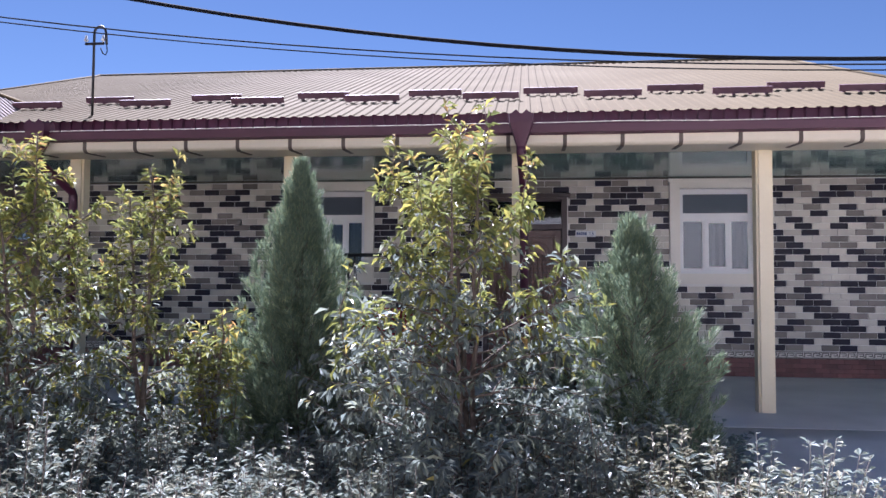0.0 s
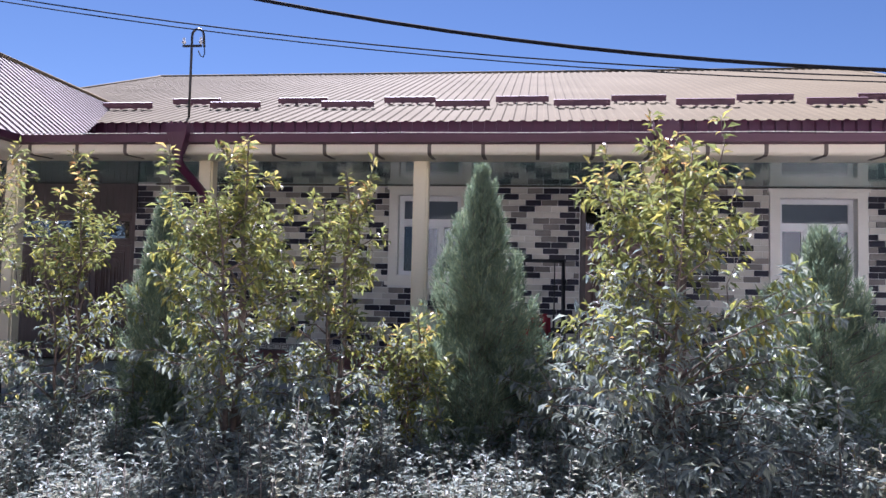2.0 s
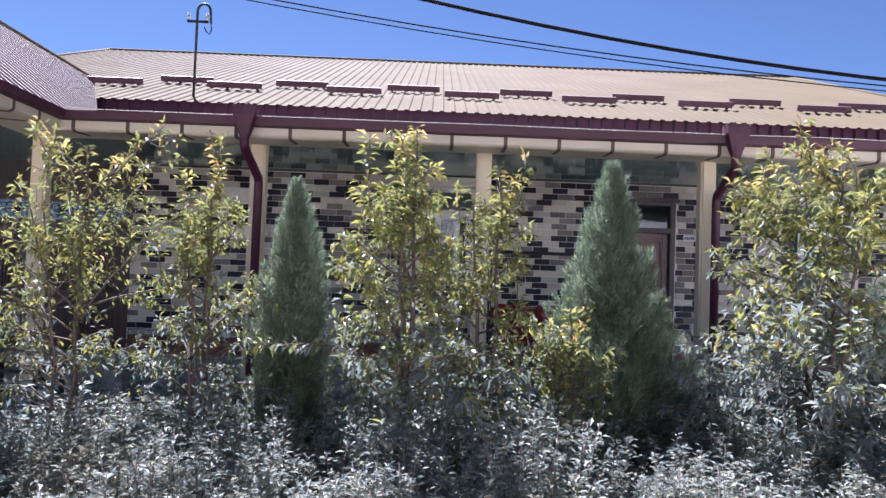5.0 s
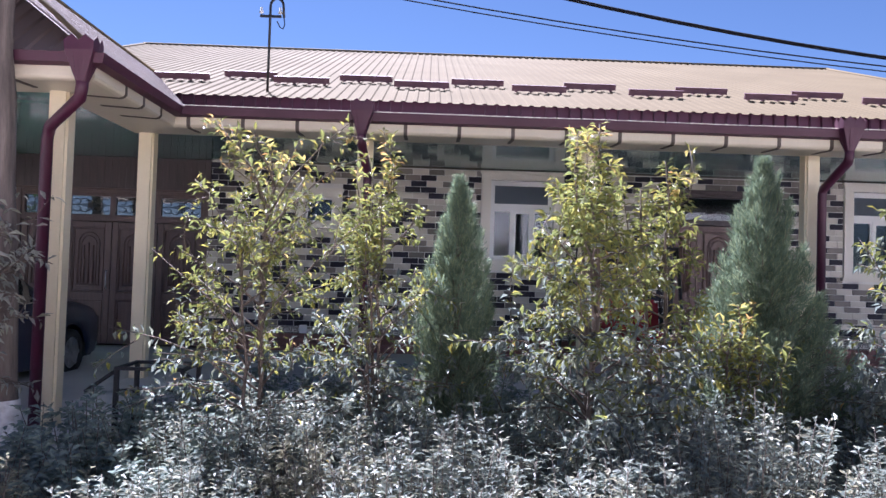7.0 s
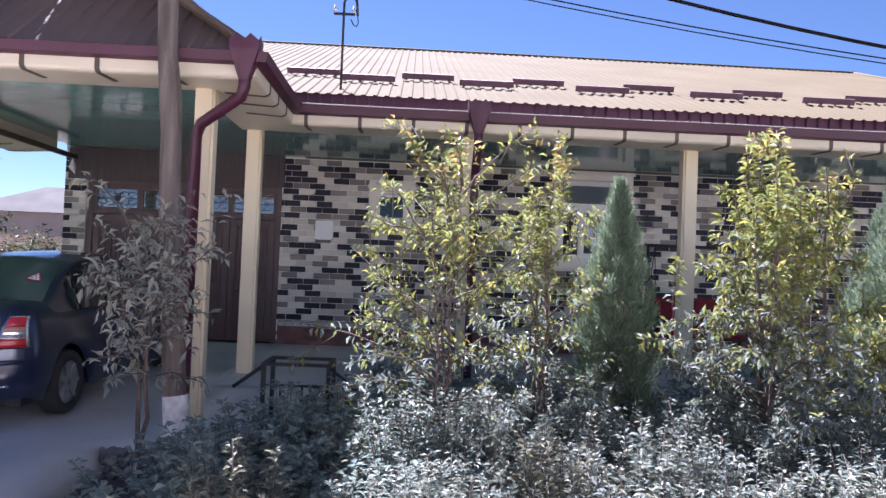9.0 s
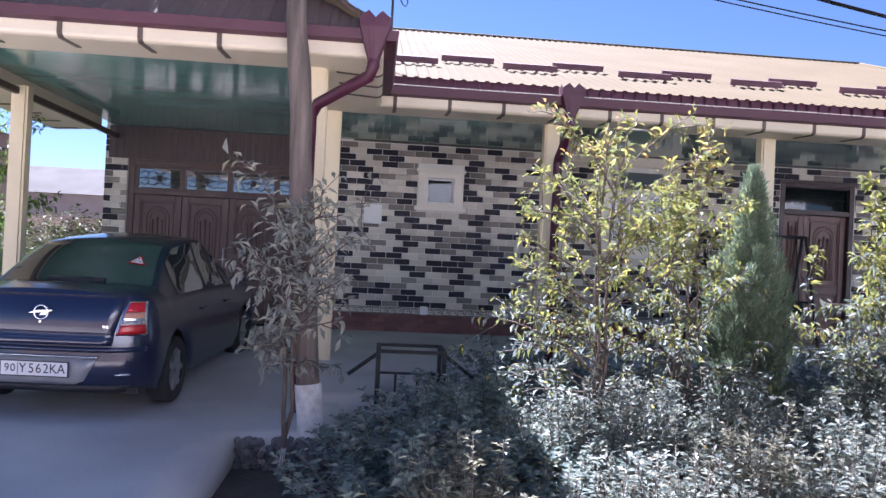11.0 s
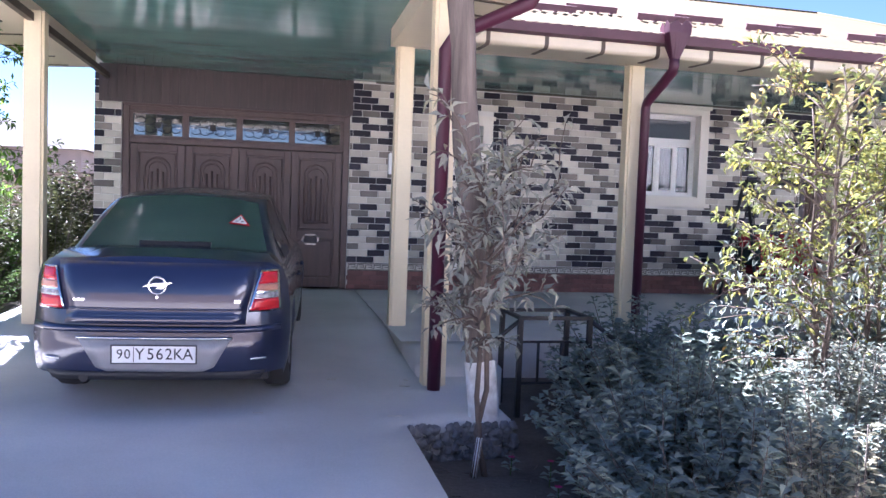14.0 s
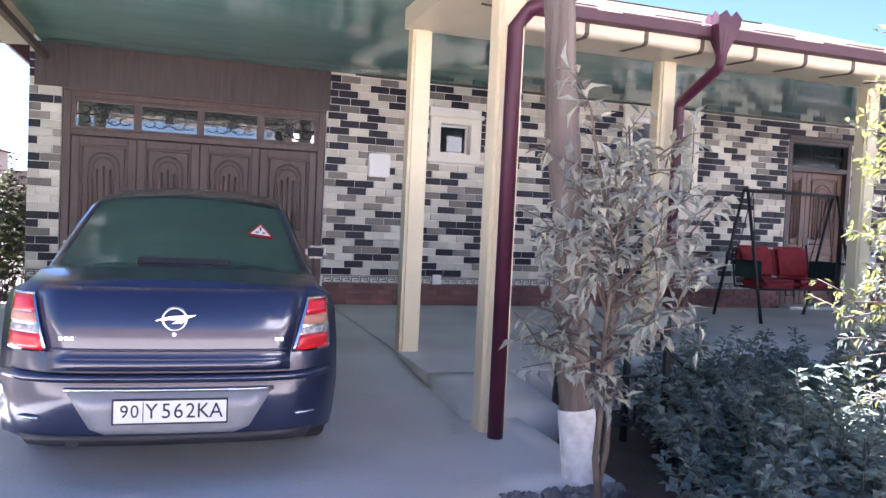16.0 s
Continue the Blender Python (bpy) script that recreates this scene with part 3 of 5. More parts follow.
for gx_ in (-13.88, 7.08):
    bm = bmesh.new()
    v = [bm.verts.new(p) for p in ((gx_, EY + 0.1, main_z(EY) - 0.02), (gx_, 2 * RIDGE_Y - EY - 0.1, main_z(EY) - 0.02), (gx_, RIDGE_Y, main_z(RIDGE_Y) - 0.03))]
    v2 = [bm.verts.new(p.co + Vector((0.06 if gx_ < 0 else -0.06, 0, 0))) for p in v]
    bm.faces.new(v); bm.faces.new(v2[::-1])
    for i in range(3):
        bm.faces.new((v[i], v[(i + 1) % 3], v2[(i + 1) % 3], v2[i]))
    part("gable", bm, M_MAROON, roof_main)
    bm = bmesh.new()
    tube(bm, [(gx_, EY, main_z(EY) + 0.01), (gx_, RIDGE_Y, main_z(RIDGE_Y) + 0.02), (gx_, 2 * RIDGE_Y - EY, main_z(EY) + 0.01)], 0.045, 6)
    part("verge_cap", bm, M_ROOFC, roof_main)
# fascia band under the roof edge: a backing sheet and its ribs
fascia = setting(boxpart("fascia", (-12.9, 7.0, 11.275, 11.29, 3.24, 4.18), M_MAROON, None, "", 0), "maroon ribbed metal band under the roof edge", "fascia")
bm = bmesh.new()
for q in ((0, 0.055, 11.235), (0.013, 0.042, 11.222)):
    box(bm, q[0], q[1], q[2], 11.274, 3.26, 4.17)
rib_mesh = mesh_of("rib", bm, M_MAROON)
for k in range(99):
    rib = new("rib", rib_mesh)
    rib.location, rib.parent = (-12.85 + 0.2 * k, 0, 0), fascia
# hidden board added so that no light leaks in over the cove
setting(boxpart("eaves_light_block", (-8.44, 8.3, 8.182, 8.215, 3.03, 3.26), M_MAROON, None, "", 0), "hidden maroon board blocking light above the boxed eaves", "eaves")
# hidden roof; its pale sheet works as a reflector for the fascia
setting(boxpart("veranda_roof", (-8.0, 8.3, 8.26, 11.9, 3.225, 3.26), M_BOUNCE, None, "", 0), "unseen flat veranda roof, pale to reflect light onto the fascia", "roof")

bm = bmesh.new()
box(bm, -12.88, -8.12, 5.46, 5.49, 3.105, 3.145)
box(bm, -8.12, -8.09, 5.46, 7.5, 3.105, 3.145)
box(bm, -12.91, -12.88, 5.46, 11.0, 3.105, 3.145)
setting(part("carport_fascia", bm, M_MAROON), "maroon metal board under the carport roof edge", "fascia")

CX, CK, CE = -10.5, 0.77, 3.158                      # carport roof
HALF = 2.46
FY = 5.34
carport_roof = thing("carport_roof", "steep brown ribbed metal hipped roof over the carport", "roof")
apex_y = FY + HALF
mp_n = Vector((0, RK, -1)).normalized()
for side in (1, -1):
    bm = bmesh.new()
    ribbed(bm, 11.0, math.hypot(HALF, HALF * CK))
    if side == 1:
        mat_ = slope_matrix((CX + HALF, FY, CE), (0, 1, 0), (-1, 0, CK))
    else:
        mat_ = slope_matrix((CX - HALF, FY + 11.0, CE), (0, -1, 0), (1, 0, CK))
    bmesh.ops.transform(bm, matrix=mat_, verts=list(bm.verts))
    clip(bm, (0, RY, RZ), mp_n)
    hip = Vector((CX + side * HALF, FY, CE))
    clip(bm, hip, Vector((side, -1, 0)).normalized())
    part("side_slope", bm, M_ROOFDARK, carport_roof)
bm = bmesh.new()
ribbed(bm, 2 * HALF, math.hypot(HALF, HALF * CK))
bmesh.ops.transform(bm, matrix=slope_matrix((CX - HALF, FY, CE), (1, 0, 0), (0, 1, CK)), verts=list(bm.verts))
clip(bm, (CX + HALF, FY, CE), Vector((1, 1, 0)).normalized())
clip(bm, (CX - HALF, FY, CE), Vector((-1, 1, 0)).normalized())
part("front_slope", bm, M_ROOFDARK, carport_roof)
for side in (1, -1):
    bm = bmesh.new()
    p0, p1 = Vector((CX + side * HALF, FY, CE + 0.02)), Vector((CX, apex_y, CE + HALF * CK + 0.02))
    tube(bm, [p0, p1], 0.05, 6)
    part("hip_cap", bm, M_ROOFC, carport_roof)
bm = bmesh.new()
tube(bm, [(CX, apex_y, CE + HALF * CK + 0.02), (CX, 14.6, CE + HALF * CK + 0.02)], 0.05, 6)
part("ridge_cap", bm, M_ROOFC, carport_roof)

# snow guards
guard_mesh = None


def snow_guard(x, y):
    global guard_mesh
    if guard_mesh is None:
        bm = bmesh.new()
        box(bm, 0, 1.02, -0.012, 0.012, 0.02, 0.125)
        box(bm, 0, 1.02, -0.012, 0.055, 0.118, 0.132)
        for k in range(4):
            c = 0.06 + k * 0.28
            box(bm, c, c + 0.05, -0.01, 0.06, 0.0, 0.05)
        guard_mesh = mesh_of("snow_guard", bm, M_GUARD)
    ob = new("snow_guard", guard_mesh)
    ob.location, ob.rotation_euler = (x, y, main_z(y) + 0.022), (math.atan(RK), 0, 0)
    tagged(ob, "maroon metal snow guard fixed on the ribbed roof", "snow guard", "snow guards on the roof")


for x in (-10.25, -8.05, -5.83, -3.64, -1.45, 0.73, 2.97, 5.1):
    snow_guard(x, 12.90)
for x in (-9.15, -6.92, -4.75, -2.55, -0.35, 1.95, 4.10):
    snow_guard(x, 13.58)

# roof mast with insulators
mast = thing("roof_mast", "thin dark metal service mast with crossbar and two insulators", "mast", "", (-7.92, 11.74, main_z(11.74)))
bm = bmesh.new()
top = 5.98 - main_z(11.74)
arc = [(0, 0, 0), (0, 0, top - 0.14)] + [(0.11 - 0.11 * math.cos(a), 0, top - 0.14 + 0.13 * math.sin(a)) for a in [math.pi * k / 8 for k in range(1, 9)]] + [(0.235, 0, top - 0.34)]
tube(bm, arc, 0.022, 8)
part("pole", bm, M_IRON, mast)
bm = bmesh.new()
tube(bm, [(0.235, 0, top - 0.34), (0.25, 0, top - 0.46), (0.22, 0, top - 0.53), (0.17, 0, top - 0.50), (0.12, 0.01, top - 0.40)], 0.010, 6)
part("cable_loop", bm, M_WIRE, mast)
zc = 5.66 - main_z(11.74)
boxpart("crossbar", (-0.17, 0.19, -0.02, 0.02, zc - 0.02, zc + 0.02), M_IRON, mast)
for sx in (-0.15, 0.17):
    bm = bmesh.new()
    tube(bm, [(sx, 0, zc + 0.015), (sx, 0, zc + 0.05), (sx, 0, zc + 0.055), (sx, 0, zc + 0.09), (sx, 0, zc + 0.095), (sx, 0, zc + 0.15)], [0.012, 0.012, 0.04, 0.032, 0.022, 0.02], 8)
    part("insulator", bm, M_PORCELAIN, mast, "pale porcelain insulator")


def overhead(name, f, y, r, lab):
    bm = bmesh.new()
    pts = [(x, y, f(x)) for x in span(-16, 16, 48)]
    tube(bm, pts, r, 6)
    tagged(part(name, bm, M_WIRE), lab, "cable")


overhead("thick_cable", lambda x: 3.845 - 0.122 * (x + 1.1) + 0.0125 * (x + 1.1) ** 2 + 0.022 * noise.noise(Vector((x * 1.5, 0, 0))), 6.6, 0.020, "thick black overhead cable sagging across the front")
overhead("thin_wire", lambda x: 3.447 - 0.0626 * x + 0.0078 * x * x, 6.0, 0.007, "thin black overhead wire across the front")
bm = bmesh.new()
tube(bm, [(x, 7.335, 3.163 + 0.012 * noise.noise(Vector((x * 0.8, 1, 0)))) for x in span(-7.9, 8.3, 40)], 0.0045, 5)
tagged(part("pale_cable", bm, M_STRAW), "thin pale cable lying along the gutter edge", "cable")
overhead("thin_wire", lambda x: 3.397 - 0.0626 * x + 0.0078 * x * x, 6.0, 0.006, "thin black overhead wire across the front")


# ---- windows ----
def window(name, x0, x1, z0, z1, o, lab):
    """x0..z1: outer surround; o: the opening."""
    ox0, ox1, oz0, oz1 = o
    w = setting(new(name), lab, "window")
    bm = bmesh.new()
    y0, y1 = WALL - 0.045, WALL - 0.004
    for b in ((x0, ox0, z0, z1), (ox1, x1, z0, z1), (ox0, ox1, oz1, z1), (ox0, ox1, z0, oz0)):
        box(bm, b[0], b[1], y0, y1, b[2], b[3])
    box(bm, x0 - 0.03, x1 + 0.03, WALL - 0.07, WALL - 0.004, z1 - 0.06, z1 - 0.004)
    part("surround", bm, M_SURROUND, w)
    boxpart("window_sill", (x0 - 0.05, x1 + 0.05, WALL - 0.10, WALL + 0.12, z0 - 0.005, z0 + 0.055), M_SURROUND, w, "", 0.008)
    return w


def sash(parent, name, x0, x1, z0, z1, y, fw=0.05, pane=True, glass=M_GLASS):
    bm = bmesh.new()
    for b in ((x0, x0 + fw, z0, z1), (x1 - fw, x1, z0, z1), (x0 + fw, x1 - fw, z0, z0 + fw), (x0 + fw, x1 - fw, z1 - fw, z1)):
        box(bm, b[0], b[1], y, y + 0.06, b[2], b[3])
    f = part(name, bm, M_WHITE, parent)
    if pane:
        p = boxpart("pane", (x0 + fw, x1 - fw, y + 0.025, y + 0.033, z0 + fw, z1 - fw), glass, f, "", 0)
        p.visible_shadow = False
    return f


for nm, ox in (("window_1", (2.15, 3.33)), ("window_2", (-4.07, -2.99))):
    x0, x1 = ox
    w = window(nm, x0 - 0.155, x1 + 0.155, 1.46, 3.145, (x0, x1, 1.62, 2.99), "white three-light window with a transom in a cream surround")
    yf = WALL + 0.13
    wd = x1 - x0
    sash(w, "window_frame", x0, x1, 1.62, 2.99, yf, 0.05, False)
    boxpart("transom_bar", (x0 + 0.05, x1 - 0.05, yf, yf + 0.06, 2.50, 2.57), M_WHITE, w)
    sash(w, "transom_light", x0 + 0.05, x1 - 0.05, 2.57, 2.94, yf + 0.004, 0.03, True, M_TRANSOMGLASS)
    a, b = x0 + 0.05 + 0.34 * (wd - 0.1), x0 + 0.05 + 0.70 * (wd - 0.1)
    sash(w, "side_light", x0 + 0.05, a, 1.67, 2.50, yf + 0.004, 0.035)
    sash(w, "casement", a, b, 1.67, 2.50, yf - 0.012, 0.065)
    sash(w, "side_light", b, x1 - 0.05, 1.67, 2.50, yf + 0.004, 0.035)
    # curtains; behind the right light the cloth stands for a pale reflection
    for c0, c1 in ((a + 0.02, x1 + 0.05), (x0 - 0.05, x0 + 0.10)):
        bm = bmesh.new()
        lo, hi = [[bm.verts.new((x, yf + 0.16 + 0.025 * math.sin(x * 55) + 0.01 * math.sin(x * 23), z)) for x in span(c0, c1, 60)] for z in (1.5, 3.05)]
        for k in range(60):
            bm.faces.new((lo[k], lo[k + 1], hi[k + 1], hi[k])).smooth = True
        part("curtain", bm, M_CURTAIN, w, "pale hanging curtain behind the glass, partly standing for a reflection")
w = window("window_3", -7.35, -6.585, 2.05, 2.75, (-7.20, -6.74, 2.18, 2.60), "small square window set deep in a cream surround")
sash(w, "window_frame", -7.20, -6.74, 2.18, 2.60, WALL + 0.12, 0.03)

box1 = boxpart("meter_box", (-8.23, -7.93, WALL - 0.09, WALL - 0.006, 1.78, 2.10), M_WHITE, None, "", 0.012)
tagged(box1, "white plastic meter box on the tiled wall", "meter box")
tagged(boxpart("socket_box", (-7.22, -7.09, WALL - 0.05, WALL - 0.02, 0.30, 0.44), M_WHITE, None, "", 0.008), "small white socket box above the brick plinth", "socket box")
sign = thing("house_sign", "small white and blue house number sign", "sign", "", (0.66, WALL - 0.022, 2.26))
boxpart("plate", (-0.165, 0.165, -0.006, 0.006, -0.05, 0.05), M_PLATE, sign)
M_BLUE = pbr("sign_blue", (0.03, 0.07, 0.22), (0.025, 0.06, 0.18), 8, 0.4)
bm = bmesh.new()
for k in range(5):
    box(bm, -0.145 + k * 0.034, -0.12 + k * 0.034, -0.009, -0.0065, -0.02, 0.024)
part("lettering", bm, M_BLUE, sign)
num = new("number", text_mesh("13", 0.085))
num.data.materials.append(M_BLUE)
num.parent, num.location, num.rotation_euler = sign, (0.09, -0.008, 0.0), (radians(90), 0, 0)


# ---- gate, lintel and house door ----
def arch_panel(bm, x0, x1, z0, z1, y, d=0.012):
    """Raised arched moulding."""
    cx, r = (x0 + x1) / 2, (x1 - x0) / 2
    pts = [(x0, y, z0), (x0, y, z1 - r)] + [(cx - r * math.cos(a), y, z1 - r + r * math.sin(a)) for a in [math.pi * k / 10 for k in range(1, 10)]] + [(x1, y, z1 - r), (x1, y, z0), (x0, y, z0)]
    tube(bm, pts, d, 6)


def leaf(parent, x0, x1, z0, z1, y, mat, split=0.42):
    """A panelled door leaf: stiles, rails, sunk field, arched and square mouldings."""
    bm = bmesh.new()
    s = 0.10
    zm = z0 + (z1 - z0) * split
    box(bm, x0, x0 + s, y, y + 0.05, z0, z1)
    box(bm, x1 - s, x1, y, y + 0.05, z0, z1)
    for a, b in ((z0, z0 + 0.14), (zm, zm + 0.12), (z1 - 0.10, z1)):
        box(bm, x0 + s, x1 - s, y + 0.001, y + 0.049, a, b)
    soften(bm, 0.006, 1)
    lf = part("leaf", bm, mat, parent)
    bm = bmesh.new()
    box(bm, x0 + s, x1 - s, y + 0.022, y + 0.045, z0 + 0.14, zm)
    box(bm, x0 + s, x1 - s, y + 0.022, y + 0.045, zm + 0.12, z1 - 0.10)
    part("field", bm, mat, lf)
    bm = bmesh.new()
    m = s + 0.03
    for a, b in ((z0 + 0.17, zm - 0.03), (zm + 0.15, z1 - 0.13)):
        tube(bm, [(x0 + m, y + 0.02, a), (x0 + m, y + 0.02, b), (x1 - m, y + 0.02, b), (x1 - m, y + 0.02, a), (x0 + m, y + 0.02, a)], 0.014, 6)
    arch_panel(bm, x0 + m + 0.07, x1 - m - 0.07, zm + 0.24, z1 - 0.19, y + 0.02, 0.016)
    arch_panel(bm, x0 + m + 0.12, x1 - m - 0.12, zm + 0.24, z1 - 0.25, y + 0.02, 0.012)
    cx = (x0 + x1) / 2
    for dx in (-0.075, 0.0, 0.075):
        tube(bm, [(cx + dx, y + 0.02, zm + 0.27), (cx + dx, y + 0.018, z1 - 0.40 + (0.04 if dx == 0 else 0))], [0.022, 0.016], 6)
    tube(bm, [(x0 + m + 0.08, y + 0.022, zm + 0.24), (x1 - m - 0.08, y + 0.022, zm + 0.24)], 0.016, 6)
    part("moulding", bm, mat, lf)
    return lf


def scrollwork(parent, x0, x1, z0, z1, y):
    bm = bmesh.new()
    cx, cz = (x0 + x1) / 2, (z0 + z1) / 2
    hw = (x1 - x0) / 2
    tube(bm, [(x0, y, cz), (x1, y, cz)], 0.006, 5)
    for sx in (-1, 1):
        for sz in (-1, 1):
            for c0, rad in ((0.30, 0.085), (0.68, 0.075), (0.12, 0.05)):
                pts = []
                for k in range(14):
                    a = math.pi * (0.1 + 1.55 * k / 13)
                    r = rad * (1 - 0.5 * k / 13)
                    pts.append((cx + sx * (c0 * hw + r * math.cos(a)), y, cz + sz * (0.055 + r * math.sin(a) * 0.8)))
                tube(bm, pts, 0.0055, 5, caps=False)
    box(bm, cx - 0.04, cx + 0.04, y - 0.012, y + 0.012, cz - 0.04, cz + 0.04)
    part("scrollwork", bm, M_IRON, parent)


GX0, GX1 = -12.06, -8.82
gate = setting(new("gate"), "dark brown carved four-leaf wooden gate with glazed transom and iron scrolls", "gate")
gy_ = WALL + 0.06
bm = bmesh.new()
for b in ((GX0, GX0 + 0.10, 0.0, 2.62), (GX1 - 0.10, GX1, 0.0, 2.62), (GX0 + 0.1, GX1 - 0.1, 2.53, 2.62), (GX0 + 0.1, GX1 - 0.1, 2.07, 2.15)):
    box(bm, b[0], b[1], gy_ - 0.02, gy_ + 0.10, b[2], b[3])
box(bm, GX0 - 0.02, GX1 + 0.02, gy_ - 0.05, gy_ + 0.02, 2.60, 2.66)
soften(bm, 0.008, 1)
part("gate_frame", bm, M_WOOD, gate)
lw = (GX1 - GX0 - 0.2) / 4
for i in range(4):
    a = GX0 + 0.10 + i * lw
    leaf(gate, a + 0.004, a + lw - 0.004, 0.02, 2.065, gy_ + 0.01, M_WOOD, 0.36)
    bm = bmesh.new()
    for b in ((a, a + 0.045, 2.15, 2.53), (a + lw - 0.045, a + lw, 2.15, 2.53), (a + 0.045, a + lw - 0.045, 2.15, 2.185), (a + 0.045, a + lw - 0.045, 2.495, 2.53)):
        box(bm, b[0], b[1], gy_, gy_ + 0.07, b[2], b[3])
    tl = part("transom_frame", bm, M_WOOD, gate)
    p = boxpart("pane", (a + 0.045, a + lw - 0.045, gy_ + 0.045, gy_ + 0.052, 2.185, 2.495), M_GATEGLASS, tl, "", 0)
    scrollwork(tl, a + 0.045, a + lw - 0.045, 2.185, 2.495, gy_ + 0.03)
bm = bmesh.new()
tube(bm, [(-10.49, gy_ - 0.01, 0.95), (-10.49, gy_ - 0.05, 0.98), (-10.49, gy_ - 0.05, 1.22), (-10.49, gy_ - 0.01, 1.25)], 0.011, 6)
part("pull_handle", bm, M_ALLOY, gate)
bm = bmesh.new()
x = GX0 - 0.30
while x < GX1 + 0.02:
    box(bm, x, min(x + 0.117, GX1 + 0.03), WALL - 0.034, WALL - 0.016, 2.665, CEIL - 0.004)
    x += 0.12
box(bm, GX0 - 0.30, GX1 + 0.03, WALL - 0.040, WALL - 0.016, 2.63, 2.664)
box(bm, GX0, GX1, WALL - 0.012, WALL + 0.3, 2.68, CEIL - 0.004)
setting(part("lintel", bm, M_WOODDK), "dark brown board panel above the gate", "lintel")

DX0, DX1 = -1.005, 0.365
door = setting(new("door_1"), "dark brown carved wooden front door with glazed transom and side leaf", "door")
dy = WALL + 0.08
bm = bmesh.new()
for b in ((DX0, DX0 + 0.09, 0.0, 2.90), (DX1 - 0.09, DX1, 0.0, 2.90), (DX0 + 0.09, DX1 - 0.09, 2.80, 2.90), (DX0 + 0.09, DX1 - 0.09, 2.33, 2.42)):
    box(bm, b[0], b[1], dy - 0.09, dy + 0.08, b[2], b[3])
box(bm, DX0 - 0.05, DX1 + 0.05, dy - 0.12, dy - 0.05, 2.86, 2.93)
soften(bm, 0.008, 1)
part("door_frame", bm, M_WOODDK, door)
boxpart("pane", (DX0 + 0.09, DX1 - 0.09, dy + 0.01, dy + 0.02, 2.42, 2.80), M_GLASS, door, "", 0)
bm = bmesh.new()
tube(bm, [(DX0 + 0.12, dy - 0.005, 2.61), (DX1 - 0.12, dy - 0.005, 2.61)], 0.008, 5)
for k in range(9):
    c = DX0 + 0.2 + k * 0.12
    tube(bm, [(c + 0.05 * math.cos(a), dy - 0.005, 2.61 + 0.07 * math.sin(a)) for a in [2 * math.pi * j / 10 for j in range(11)]], 0.006, 5, caps=False)
part("scrollwork", bm, M_IRON, door)
for a, b in ((DX0 + 0.09, DX0 + 0.50), (DX0 + 0.50, DX1 - 0.09)):
    lf = leaf(door, a + 0.003, b - 0.003, 0.04, 2.325, dy, M_DOORWOOD, 0.40)
bm = bmesh.new()
for i in range(7):
    for j in range(11):
        bmesh.ops.create_icosphere(bm, subdivisions=1, radius=0.014, matrix=pose(-0.255 + i * 0.05 + (0.025 if j % 2 else 0), dy + 0.016, 1.22 + j * 0.068))
part("stud_lattice", bm, M_WOODDK, door, "rows of dark carved studs")
bm = bmesh.new()
tube(bm, [(-0.44, dy - 0.005, 1.0), (-0.44, dy - 0.05, 1.03), (-0.44, dy - 0.05, 1.2), (-0.44, dy - 0.005, 1.23)], 0.012, 6)
part("door_handle", bm, M_ALLOY, door)
boxpart("threshold", (DX0, DX1, WALL - 0.25, WALL + 0.08, 0.002, 0.05), M_CONC, door)


# ---- car ----
CARX, CARY, CARZ = -10.63, 5.24, -0.155
car = thing("car", "dark blue four-door sedan parked on the concrete drive", "car", "", (CARX, CARY, CARZ))
car.rotation_euler = (radians(1.3), 0, radians(-3.5))   # nose up the slope, turned a little
LEN, HWID = 4.45, 0.845
YR, YF_ = 0.88, 3.48                                 # wheel centres


def rear_y(x, z):
    """Shape of the tail: how far forward of the plate the skin lies."""
    a = abs(x) / HWID
    prof = 0.02
    if z < 0.62:
        prof = 0.0 + 0.06 * max(0.0, (0.42 - z) / 0.2) ** 2
    elif z > 0.62:
        u = (z - 0.62) / 0.4
        prof = 0.05 + 0.015 * u + 0.075 * max(0.0, (u - 0.35) / 0.65) ** 2
    return prof + 0.05 * a * a + 0.26 * a ** 7


def arch_z(y):
    for yc in (YR, YF_):
        d = abs(y - yc)
        if d < 0.365:
            return 0.29 + math.sqrt(0.365 ** 2 - d ** 2)
    return 0.0


def deck_z(y):
    if y < 0.75:
        return 1.035 + 0.03 * min(1, y / 0.4)
    if y < 3.05:
        return 1.0
    return 0.99 - 0.20 * ((y - 3.05) / 1.4) ** 2


def body_section(y):
    """Half section from sill to centre of the deck."""
    zl = 0.21 + 0.05 * max(0, (y - 3.9))
    za = max(zl, arch_z(y))
    w = HWID * (1 - 0.20 * max(0, (y - 3.7) / 0.75) ** 2.2)
    zt = deck_z(y)
    zs = min(0.93, zt - 0.07)
    low = max(za, 0.30)
    return [(w * 0.95, za), (w * 0.985, low + 0.02), (w, max(low + 0.04, 0.50)), (w * 0.995, max(low + 0.06, 0.70)), (w * 0.965, max(low + 0.08, zs - 0.05)), (w * 0.92, zs + 0.02), (w * 0.80, zt - 0.012), (w * 0.45, zt + 0.008), (0, zt + 0.014)]


bm = bmesh.new()
secs = []
rear_rows = [(0.80, 0.27), (0.815, 0.34), (0.835, 0.50), (0.835, 0.70), (0.815, 0.88), (0.79, 0.96), (0.69, 1.015), (0.38, 1.03), (0, 1.035)]
ring = [Vector((x, rear_y(x, z), z)) for x, z in rear_rows]
secs.append(ring)
for y in span(0.40, 4.42, 67):
    secs.append([Vector((x, y, z)) for x, z in body_section(y)])
last = secs[-1]
